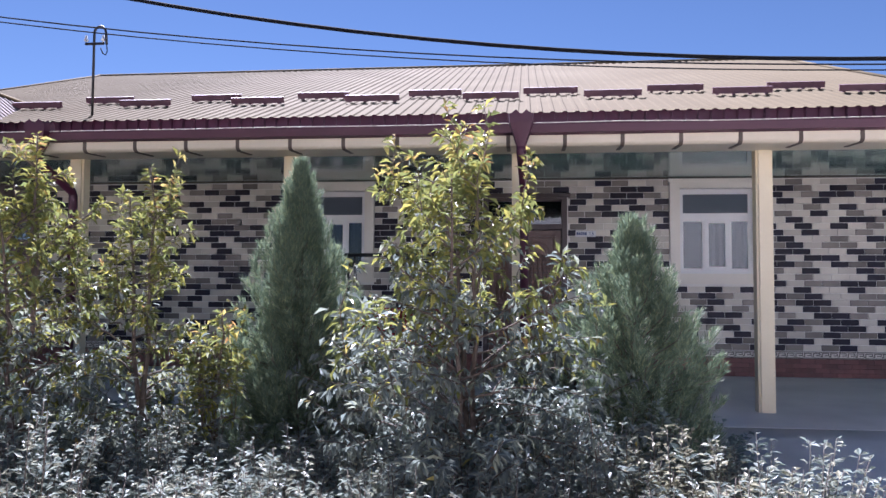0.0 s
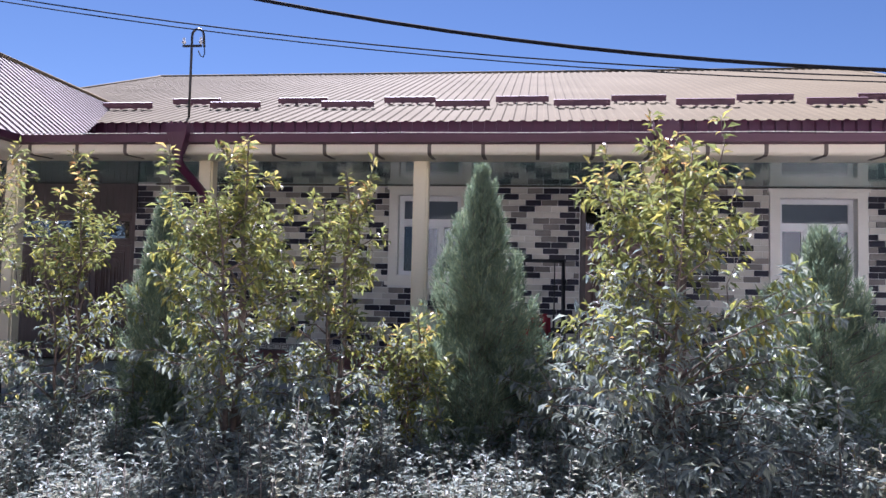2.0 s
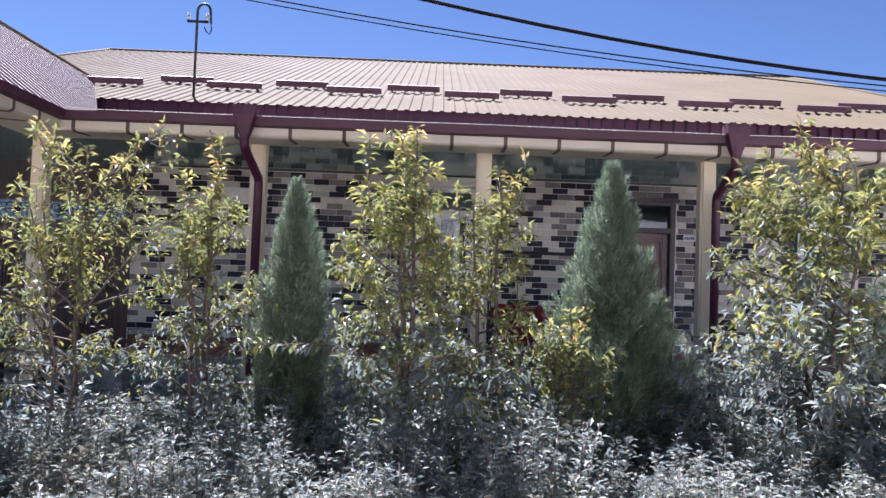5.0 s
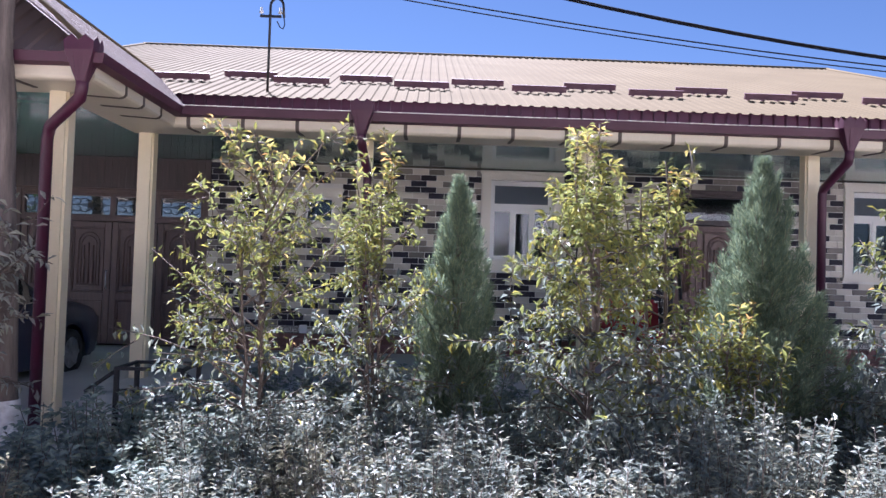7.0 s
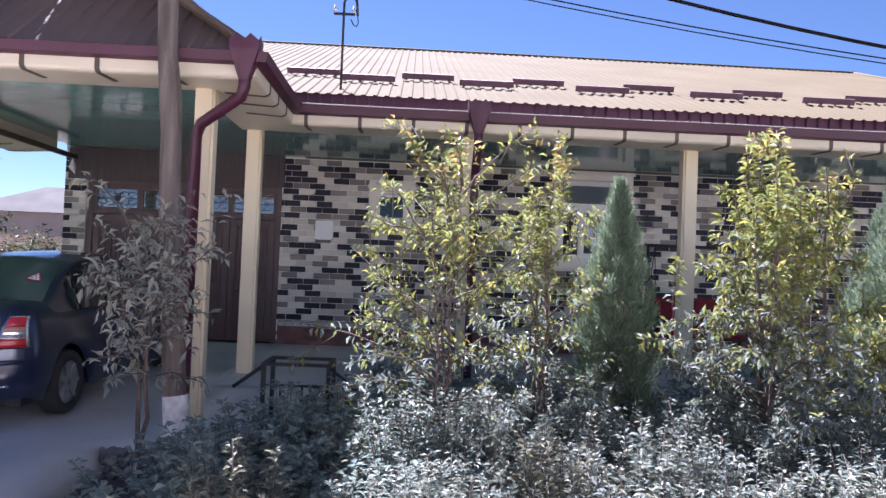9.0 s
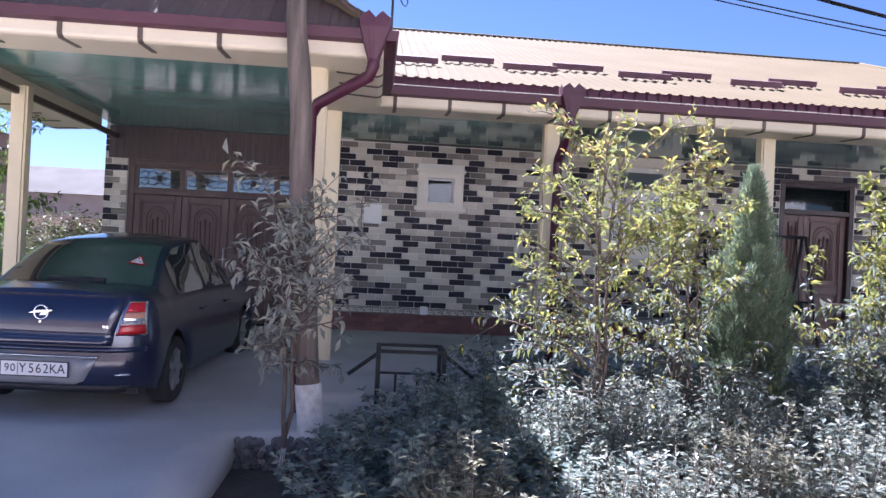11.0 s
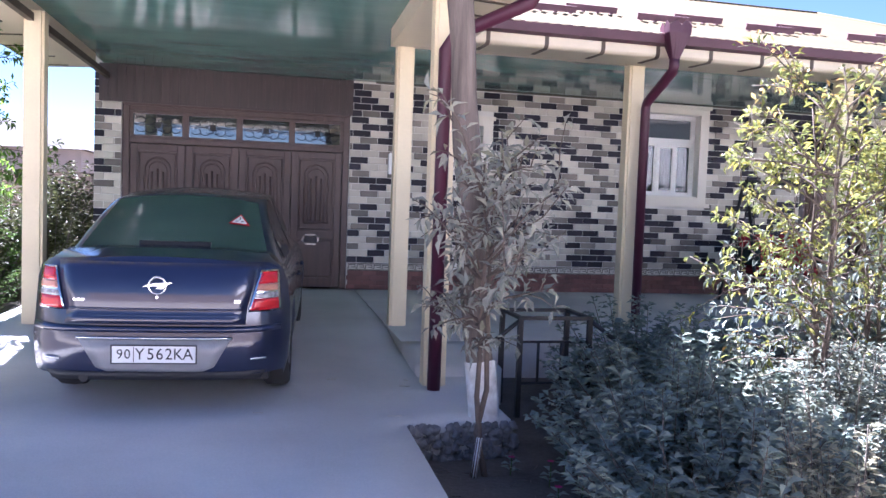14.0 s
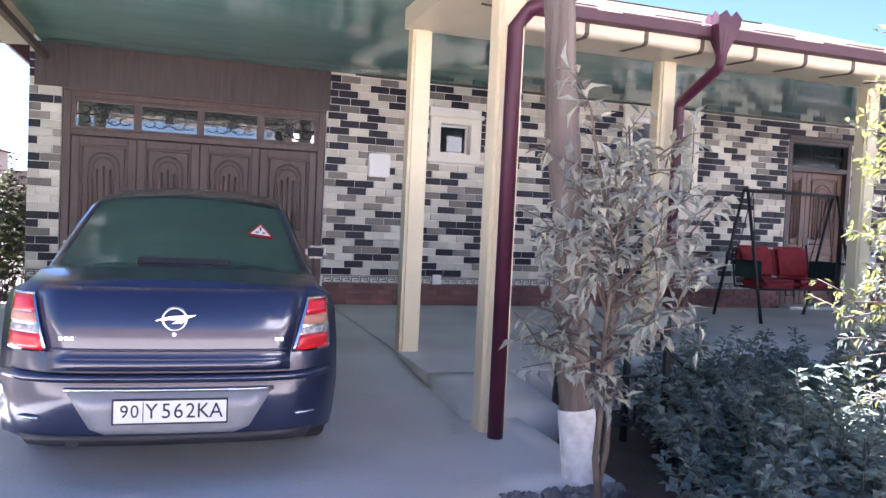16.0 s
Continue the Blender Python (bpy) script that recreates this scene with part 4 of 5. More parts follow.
secs.append([Vector((p.x * 0.86, LEN, max(0.3, min(0.66, p.z)))) for p in last])
grid = []
for s in secs:
    right = [bm.verts.new(p) for p in s]
    left_ = [bm.verts.new((-p.x, p.y, p.z)) for p in s[:-1]][::-1]
    grid.append(right + left_)
for a, b in zip(grid, grid[1:]):
    for j in range(len(a) - 1):
        bm.faces.new((a[j], b[j], b[j + 1], a[j + 1])).smooth = True
# tail panel
ncol = 14
rows = []
for x, z in rear_rows[:-1]:
    rows.append([bm.verts.new((x * (1 - 2 * k / ncol), rear_y(x * (1 - 2 * k / ncol), z), z + (0.012 * (1 - (1 - 2 * k / ncol) ** 2) if z > 0.9 else 0))) for k in range(ncol + 1)])
for a, b in zip(rows, rows[1:]):
    for k in range(ncol):
        bm.faces.new((a[k], b[k], b[k + 1], a[k + 1])).smooth = True
bm.faces.new([v for v in grid[-1]])
bmesh.ops.remove_doubles(bm, verts=list(bm.verts), dist=0.004)
body = part("body", bm, M_CARPAINT, car)


def roof_z(y):
    if y < 1.32:
        t_ = (y - 0.58) / 0.74
        t_ = min(1, max(0, t_))
        return 1.03 + 0.415 * (0.6 * t_ + 0.4 * math.sin(t_ * math.pi / 2))
    if y < 2.25:
        return 1.445 + 0.055 * math.sin(math.pi * (y - 1.32) / 1.6)
    t_ = (y - 2.25) / 0.95
    return 1.497 - 0.53 * t_ ** 1.25


def top_w(y):
    return 0.70 - 0.15 * min(1, max(0, (roof_z(y) - 1.03) / 0.42))


bm = bmesh.new()
gs = []
for y in span(0.58, 3.18, 44):
    zr, wt = roof_z(y), top_w(y)
    base_w = 0.775
    half = [(base_w, 0.92), (base_w - 0.01, 0.96), (wt + (base_w - wt) * 0.45, 0.96 + (zr - 0.05 - 0.96) * 0.55), (wt + 0.03, zr - 0.065), (wt, zr - 0.05)]
    half += [(wt * f, zr - 0.05 * f * f) for f in (0.85, 0.6, 0.3, 0)]
    gs.append([bm.verts.new((x, y, max(z, 0.92))) for x, z in half] + [bm.verts.new((-x, y, max(z, 0.92))) for x, z in half[:-1]][::-1])
for a, b in zip(gs, gs[1:]):
    for j in range(len(a) - 1):
        bm.faces.new((a[j], b[j], b[j + 1], a[j + 1])).smooth = True
bm.faces.new(gs[0]); bm.faces.new(gs[-1][::-1])
part("cabin", bm, M_CARPAINT, car)


def top_patch(name, y0, y1, inset, mat, lift=0.006, nx=10, ny=12):
    bm = bmesh.new()
    g = []
    for y in span(y0, y1, ny):
        wt = top_w(y) - inset
        g.append([bm.verts.new((wt * f, y, roof_z(y) - 0.05 * (wt * f / top_w(y)) ** 2 + lift)) for f in span(-1, 1, nx)])
    for a, b in zip(g, g[1:]):
        for j in range(nx):
            bm.faces.new((a[j], a[j + 1], b[j + 1], b[j])).smooth = True
    return part(name, bm, mat, car)


top_patch("rear_window", 0.59, 1.27, 0.03, M_CARGLASS, 0.008)
top_patch("windscreen", 2.36, 3.12, 0.035, M_CARGLASS, 0.008)
for s in (1, -1):
    for y0, y1 in ((1.02, 1.86), (1.93, 2.72)):
        bm = bmesh.new()
        g = []
        for y in span(y0, y1, 8):
            zr, wt = roof_z(y), top_w(y)
            p_lo = Vector((0.768, y, 0.965))
            p_mid = Vector((wt + (0.775 - wt) * 0.45, y, 0.96 + (zr - 1.01) * 0.55))
            p_hi = Vector((wt + 0.035, y, zr - 0.075))
            row = [p_lo, p_mid, p_hi]
            g.append([bm.verts.new((s * (p.x + 0.005), p.y, p.z + 0.002)) for p in row])
        for a, b in zip(g, g[1:]):
            for j in range(2):
                bm.faces.new((a[j], b[j], b[j + 1], a[j + 1])).smooth = True
        part("side_window", bm, M_CARGLASS, car)


def tail_patch(name, outline_rows, mat, lift, parent=car, nx=6):
    """A patch lying on the tail: rows of (z, x0, x1)."""
    bm = bmesh.new()
    g = []
    for z, a, b in outline_rows:
        g.append([bm.verts.new((x, rear_y(x, z) - lift, z)) for x in span(a, b, nx)])
    rim = [bm.verts.new((v.co.x, v.co.y + lift + 0.01, v.co.z)) for v in g[0] + [r[-1] for r in g[1:]] + g[-1][-2::-1] + [r[0] for r in g[-2:0:-1]]]
    edge = g[0] + [r[-1] for r in g[1:]] + g[-1][-2::-1] + [r[0] for r in g[-2:0:-1]]
    for a, b in zip(g, g[1:]):
        for j in range(nx):
            bm.faces.new((a[j], a[j + 1], b[j + 1], b[j])).smooth = True
    n = len(edge)
    for i in range(n):
        bm.faces.new((edge[i], rim[i], rim[(i + 1) % n], edge[(i + 1) % n]))
    return part(name, bm, mat, parent)


for s in (1, -1):
    def lz(z):
        t_ = (z - 0.69) / 0.275
        inner, outer = 0.575 + 0.075 * t_, 0.785 - 0.02 * t_
        return (s * inner, s * outer) if s > 0 else (s * outer, s * inner)
    lamp = tail_patch("tail_lamp", [(z, *lz(z)) for z in span(0.69, 0.965, 8)], M_CHROME, 0.010)
    for nm, z0, z1, mt in (("reverse_lens", 0.781, 0.815, M_LAMPCLEAR), ("brake_lens", 0.70, 0.778, M_LAMPRED), ("indicator_lens", 0.829, 0.874, M_LAMPAMBER), ("tail_lens", 0.877, 0.956, M_LAMPRED)):
        def inn(z):
            a, b = lz(z)
            return (z, a + 0.012, b - 0.012)
        tail_patch(nm, [inn(z) for z in span(z0, z1, 3)], mt, 0.016, lamp)
tail_patch("trunk_lid", [(z, -0.565 - 0.07 * max(0, (z - 0.69) / 0.3), 0.565 + 0.07 * max(0, (z - 0.69) / 0.3)) for z in span(0.615, 1.005, 9)], M_CARPAINT, 0.008, car, 14)
tail_patch("lid_crease", [(0.70, -0.55, 0.55), (0.712, -0.55, 0.55)], M_CARPAINT, 0.018, car, 14)
tail_patch("bumper_insert", [(0.30, -0.30, 0.30), (0.33, -0.37, 0.37), (0.42, -0.42, 0.42), (0.515, -0.475, 0.475)], M_CARSILVER, 0.006, car, 12)
tail_patch("chrome_strip", [(0.516, -0.485, 0.485), (0.532, -0.485, 0.485)], M_CHROME, 0.016, car, 12)
tail_patch("bumper_ledge", [(0.565, -0.79, 0.79), (0.60, -0.79, 0.79)], M_CARPAINT, 0.035, car, 14)
tail_patch("diffuser", [(0.235, -0.66, 0.66), (0.295, -0.70, 0.70)], M_CARBLACK, 0.004, car, 12)
for s in (1, -1):
    tail_patch("reflector", [(0.375, *sorted((s * 0.60, s * 0.70))), (0.387, *sorted((s * 0.60, s * 0.70)))], M_CHROME, 0.006)
bm = bmesh.new()
ey = rear_y(0, 0.86) - 0.014
tube(bm, [(0.055 * math.cos(a), ey, 0.86 + 0.055 * math.sin(a)) for a in [2 * math.pi * k / 20 for k in range(21)]], 0.008, 6, caps=False)
prism(bm, [(-0.095, 0.852), (-0.02, 0.875), (0.10, 0.882), (0.06, 0.865), (0.035, 0.84), (-0.01, 0.84), (0.02, 0.858), (-0.03, 0.858)], ey - 0.012, ey + 0.004)
part("emblem", bm, M_CHROME, car, "round chrome emblem with a swept bar")
bm = bmesh.new()
for k in range(5):
    box(bm, -0.52 + k * 0.024, -0.503 + k * 0.024, rear_y(0.5, 0.76) - 0.014, rear_y(0.5, 0.76), 0.752, 0.768)
part("badge", bm, M_CHROME, car, "small chrome badge bars")
bm = bmesh.new()
for k in range(2):
    box(bm, 0.485 + k * 0.024, 0.502 + k * 0.024, rear_y(0.5, 0.76) - 0.014, rear_y(0.5, 0.76), 0.752, 0.770)
part("badge", bm, M_CHROME, car, "small chrome badge bars")
bm = bmesh.new()
tube(bm, [(0, rear_y(0, 0.785) - 0.014, 0.785), (0, rear_y(0, 0.785) + 0.0, 0.785)], 0.009, 10)
part("lock", bm, M_CHROME, car)
plate = boxpart("number_plate", (-0.26, 0.26, -0.022, -0.008, 0.365, 0.477), M_PLATE, car, "white number plate reading 90 Y 562 KA", 0.003)
bm = bmesh.new()
for b in ((-0.262, 0.262, 0.360, 0.366), (-0.262, 0.262, 0.476, 0.482), (-0.266, -0.259, 0.360, 0.482), (0.259, 0.266, 0.360, 0.482), (-0.128, -0.124, 0.372, 0.470)):
    box(bm, b[0], b[1], -0.025, -0.009, b[2], b[3])
part("plate_frame", bm, M_CARBLACK, plate)
for tx, px, sz in (("9", -0.211, 0.088), ("0", -0.164, 0.088), ("Y", -0.088, 0.105), ("5", -0.021, 0.105), ("6", 0.035, 0.105), ("2", 0.091, 0.105), ("K", 0.149, 0.105), ("A", 0.211, 0.105)):
    me = text_mesh(tx, sz)
    ob = new("character", me)
    me.materials.append(M_INK)
    ob.parent, ob.location, ob.rotation_euler = plate, (px, -0.0235, 0.421), (radians(90), 0, 0)
    ob.scale = (0.92, 1, 1)
# sticker, third lamp, wiper on the rear glass
yy = 0.98
bm = bmesh.new()
st = [(0.34, 0.90), (0.50, 0.90), (0.42, 1.03)]
top_v = [bm.verts.new((x, y, roof_z(y) - 0.05 * (x / top_w(y)) ** 2 + 0.014)) for x, y in st]
bm.faces.new(top_v)
stk = part("warning_sticker", bm, M_LAMPRED, car, "red and white triangle sticker")
bm = bmesh.new()
st = [(0.362, 0.911), (0.478, 0.911), (0.42, 1.005)]
bm.faces.new([bm.verts.new((x, y, roof_z(y) - 0.05 * (x / top_w(y)) ** 2 + 0.0165)) for x, y in st])
inner = part("sticker_field", bm, M_PLATE, stk)
bm = bmesh.new()
for x, y, w_, d_ in ((0.42, 0.945, 0.01, 0.035), (0.40, 0.922, 0.02, 0.012), (0.44, 0.922, 0.02, 0.012)):
    z = roof_z(y) - 0.05 * (x / top_w(y)) ** 2 + 0.019
    z2 = roof_z(y + d_) - 0.05 * (x / top_w(y + d_)) ** 2 + 0.019
    bm.faces.new([bm.verts.new(p) for p in ((x - w_ / 2, y, z), (x + w_ / 2, y, z), (x + w_ / 2, y + d_, z2), (x - w_ / 2, y + d_, z2))])
part("sticker_mark", bm, M_INK, stk)
bm = bmesh.new()
box(bm, -0.25, 0.25, 0.64, 0.70, roof_z(0.64) + 0.002, roof_z(0.64) + 0.036)
soften(bm, 0.006, 1)
part("high_brake_lamp", bm, M_CARBLACK, car)
for s in (1, -1):
    bm = bmesh.new()
    box(bm, -0.085, 0.085, -0.05, 0.05, -0.055, 0.055)
    soften(bm, 0.03, 3)
    bmesh.ops.translate(bm, vec=(s * 0.93, 2.62, 1.02), verts=list(bm.verts))
    mir = part("wing_mirror", bm, M_CARPAINT, car)
    # black surface instead of a mirror: the dark reflection is in the colour
    boxpart("mirror_glass", (s * 0.93 - 0.06, s * 0.93 + 0.06, 2.564, 2.5695, 0.985, 1.055), M_CARBLACK, mir, "", 0.002)
    for yc in (1.55, 2.45):
        bm = bmesh.new()
        tube(bm, [(s * (HWID + 0.004), yc - 0.1, 0.80), (s * (HWID + 0.022), yc - 0.08, 0.80), (s * (HWID + 0.022), yc + 0.06, 0.80), (s * (HWID + 0.004), yc + 0.08, 0.80)], 0.012, 6)
        part("door_handle", bm, M_CARPAINT, car)


def wheel(x, y):
    s = 1 if x > 0 else -1
    bm = bmesh.new()
    prof = [(0.20, -0.09), (0.27, -0.095), (0.292, -0.075), (0.298, 0), (0.292, 0.075), (0.27, 0.095), (0.20, 0.09)]
    rings = []
    for k in range(32):
        a = 2 * math.pi * k / 32
        rings.append([bm.verts.new((x + u * s, y + r * math.cos(a), 0.30 + r * math.sin(a))) for r, u in prof])
    for k in range(32):
        a, b = rings[k], rings[(k + 1) % 32]
        for j in range(len(prof) - 1):
            bm.faces.new((a[j], a[j + 1], b[j + 1], b[j])).smooth = True
        bm.faces.new((a[-1], a[0], b[0], b[-1]))
    wh = part("wheel", bm, M_RUBBER, car)
    bm = bmesh.new()
    tube(bm, [(x + s * 0.03, y, 0.30), (x + s * 0.06, y, 0.30)], 0.205, 28)
    tube(bm, [(x + s * 0.05, y + 0.19 * math.cos(a), 0.30 + 0.19 * math.sin(a)) for a in [2 * math.pi * k / 28 for k in range(29)]], 0.02, 6, caps=False)
    for k in range(7):
        a = 2 * math.pi * k / 7
        c, d = Vector((0, math.cos(a), math.sin(a))), Vector((0, -math.sin(a), math.cos(a)))
        o = Vector((x + s * 0.065, y, 0.30))
        q = [o + c * 0.03 + d * 0.03, o + c * 0.19 + d * 0.022, o + c * 0.19 - d * 0.022, o + c * 0.03 - d * 0.03]
        f1 = [bm.verts.new(p + Vector((s * 0.018, 0, 0))) for p in q]
        f0 = [bm.verts.new(p) for p in q]
        bm.faces.new(f1)
        for j in range(4):
            bm.faces.new((f0[j], f0[(j + 1) % 4], f1[(j + 1) % 4], f1[j]))
    part("rim", bm, M_ALLOY, wh)


for x in (0.735, -0.735):
    for y in (YR, YF_):
        wheel(x, y)
bm = bmesh.new()
tube(bm, [(-0.45, 0.05, 0.25), (-0.45, 0.30, 0.25)], 0.028, 10)
part("exhaust", bm, M_IRON, car)
boxpart("underbody", (-0.70, 0.70, 0.30, 4.2, 0.18, 0.34), M_CARBLACK, car, "", 0)


# ---- plants ----
def leaf_quad(verts, faces, mats, p, d, n, ln, w, mi, droop=0.25):
    """One folded leaf of four triangles at p along d with face normal n."""
    s = d.cross(n).normalized()
    k = len(verts)
    mid = p + d * ln * 0.5
    tip = p + d * ln - n * ln * droop
    up = n * w * 0.22
    verts += [p, mid + s * w * 0.5 + up, mid - n * ln * droop * 0.25, mid - s * w * 0.5 + up, tip]
    faces += [(k, k + 2, k + 1), (k, k + 3, k + 2), (k + 1, k + 2, k + 4), (k + 2, k + 3, k + 4)]
    mats += [mi] * 4


def rand_dir(r):
    z = r.uniform(-1, 1)
    a = r.uniform(0, 2 * math.pi)
    q = math.sqrt(1 - z * z)
    return Vector((q * math.cos(a), q * math.sin(a), z))


def foliage(name, verts, faces, mats, materials):
    me = bpy.data.meshes.new(name)
    me.from_pydata([tuple(v) for v in verts], [], faces)
    for m in materials:
        me.materials.append(m)
    me.polygons.foreach_set("material_index", mats)
    me.update()
    return me


STEM = []


def tree_mesh(r, height, spread, nlimb, nleaf, leaf_len, low=0.12, droop=0.3, stems=2, taper=True, yellow=0.55, girth=0.026, shoots=14, full=1.35):
    """Multi-stem young fruit tree: returns trunk bmesh and crown lists. Materials: 0 lit upper leaf, 1 lower leaf in a
    shade tone, 2 tip.
    """
    tb = bmesh.new()
    V, F, M = [], [], []
    twigs = []
    for s in range(stems):
        a0 = 2 * math.pi * s / stems + r.uniform(-0.5, 0.5)
        lean = (0.04 if s == 0 else r.uniform(0.12, 0.42)) * spread
        h = height * (1 - 0.08 * s) * r.uniform(0.96, 1.0)
        pts = [Vector((0.04 * math.cos(a0), 0.04 * math.sin(a0), 0))]
        for k in range(1, 9):
            f = k / 8
            pts.append(Vector((lean * f * math.cos(a0) + r.uniform(-1, 1) * 0.03, lean * f * math.sin(a0) + r.uniform(-1, 1) * 0.03, h * f)))
        tube(tb, pts, [girth * (1 - 0.88 * k / 8) + 0.003 for k in range(9)], 7)
        twigs.append((pts, 1.0, True))
        STEM[:] = pts
        for i in range(nlimb // stems):
            f = low + (0.92 - low) * ((i + r.random()) / (nlimb // stems)) ** (full if taper else 1.0)
            idx = min(7, int(f * 8))
            base = pts[idx].lerp(pts[idx + 1], f * 8 - idx)
            az = r.uniform(0, 2 * math.pi)
            reach = spread * (0.5 + 0.6 * r.random()) * ((1.12 - 0.95 * f) if taper else (0.40 + 0.45 * math.sin(math.pi * min(1, 0.15 + f * 0.75))))
            rise = r.uniform(0.15, 0.6 + 0.7 * f) * reach
            lp = [base + Vector((math.cos(az), math.sin(az), 0)) * reach * q + Vector((0, 0, rise * q ** 0.8 - (0.32 * reach * q * q if f < 0.5 else 0))) + Vector((r.uniform(-1, 1), r.uniform(-1, 1), r.uniform(-1, 1))) * 0.025 for q in (0, 0.33, 0.66, 1)]
            tube(tb, lp, [0.010, 0.0075, 0.005, 0.0025], 5)
            twigs.append((lp, reach, False))
            for j in range(3):
                q = r.uniform(0.25, 0.9)
                b0 = lp[0].lerp(lp[3], q)
                d = (rand_dir(r) + Vector((math.cos(az), math.sin(az), 0.5))).normalized() * reach * r.uniform(0.25, 0.5)
                lp2 = [b0, b0 + d * 0.5 + Vector((0, 0, 0.02)), b0 + d]
                tube(tb, lp2, [0.005, 0.0035, 0.002], 4)
                twigs.append((lp2, reach, False))
    high = [t for t in twigs if not t[2] and t[0][-1].z > 0.45 * height]
    for i in range(shoots):
        pts0 = r.choice(high)[0]
        b0 = pts0[-1].lerp(pts0[0], r.uniform(0, 0.6))
        ln = min(r.uniform(0.25, 0.55), height * 1.05 - b0.z)
        if ln > 0.12:
            sp = [b0, b0 + Vector((r.uniform(-0.04, 0.04), r.uniform(-0.04, 0.04), ln * 0.5)), b0 + Vector((r.uniform(-0.12, 0.12), r.uniform(-0.12, 0.12), ln))]
            tube(tb, sp, [0.005, 0.0035, 0.002], 4)
            twigs.append((sp, 0.5, False))
    total = sum((t[0][-1] - t[0][0]).length for t in twigs)
    for pts, reach, main in twigs:
        ln = (pts[-1] - pts[0]).length
        n = max(4, int(nleaf * ln / total * (0.5 if main else 1.0)))
        for i in range(n):
            q = r.uniform(0.15, 1.0) ** 0.8
            if main:
                q = 0.7 + 0.3 * q
            seg = q * (len(pts) - 1)
            k = min(len(pts) - 2, int(seg))
            p = pts[k].lerp(pts[k + 1], seg - k)
            hz = p.z / height
            ax = (pts[k + 1] - pts[k]).normalized()
            out = rand_dir(r)
            out = (out - ax * out.dot(ax) * 0.7 + ax * 0.35).normalized()
            out.z -= droop * (2.3 - 2.2 * min(1, hz))
            out.normalize()
            nn = (Vector((r.uniform(-0.6, 0.6), r.uniform(-0.6, 0.6), 1)) - out * out.z).normalized()
            nn = (nn - out * nn.dot(out)).normalized()
            p = p + out * r.uniform(0.0, 0.03)
            mi = 0 if hz + r.uniform(-0.22, 0.22) > 1 - yellow else 1
            if hz > 0.88 and r.random() < 0.30:
                mi = 2
            elif r.random() < 0.012:
                mi = 2
            sc = leaf_len * r.uniform(0.55, 1.2)
            leaf_quad(V, F, M, p, out, nn, sc, sc * r.uniform(0.32, 0.46), mi, r.uniform(0.05, 0.4))
    return tb, V, F, M


def tree(x, y, seed, height, spread, nlimb, nleaf, lab, leaf_len=0.10, mats=None, base=BED_Z, cat="tree", group="young fruit trees", nm="fruit_tree", **kw):
    r = random.Random(seed)
    o = thing(nm, lab, cat, group, (x, y, base))
    tb, V, F, M = tree_mesh(r, height, spread, nlimb, nleaf, leaf_len, **kw)
    part("trunk", tb, M_BARK, o, "", False)
    c = new("crown", foliage("crown", V, F, M, mats or [L_TREE, L_LOW, L_TIP]))
    c.parent = o
    return o


tree(-0.70, 4.60, 11, 2.98, 1.55, 96, 12500, "bushy young fruit tree with yellowing tips and drooping green leaves", leaf_len=0.090, full=1.25, low=0.10, stems=3, yellow=0.42, shoots=20)
tree(-3.90, 4.35, 12, 2.95, 1.0, 84, 9800, "bushy young fruit tree with yellow-green leaves", leaf_len=0.078, full=1.4, low=0.10, stems=3, yellow=0.52, shoots=20)
tree(-3.25, 4.85, 13, 2.76, 0.80, 50, 4000, "slim young fruit tree with yellow-green leaves", leaf_len=0.078, low=0.14, stems=2, yellow=0.58, shoots=14)
tree(-6.32, 4.40, 14, 2.72, 1.05, 48, 3400, "sparse young fruit tree with thin yellow-green crown", low=0.22, stems=3, yellow=0.58, taper=False, leaf_len=0.068, droop=0.22, girth=0.017)
tree(-5.52, 4.85, 15, 2.72, 0.95, 62, 6500, "young fruit tree with many thin stems and yellowing leaves", low=0.12, stems=4, yellow=0.50, full=1.5, leaf_len=0.070, droop=0.25, girth=0.016)
tree(-2.66, 4.80, 17, 1.62, 0.55, 36, 1600, "small yellow-green bush beside the tall cypress", low=0.1, stems=3, yellow=0.45, leaf_len=0.085)
tree(-1.75, 6.05, 19, 1.32, 0.70, 40, 3200, "low dark green bush behind the fruit tree", low=0.1, stems=3, yellow=0.0, mats=[L_LOW, L_BED, L_LOW], leaf_len=0.09)
tree(0.10, 6.05, 18, 1.62, 0.72, 46, 3800, "low dark green bush in the bed", low=0.1, stems=3, yellow=0.0, mats=[L_LOW, L_BED, L_LOW], leaf_len=0.09)


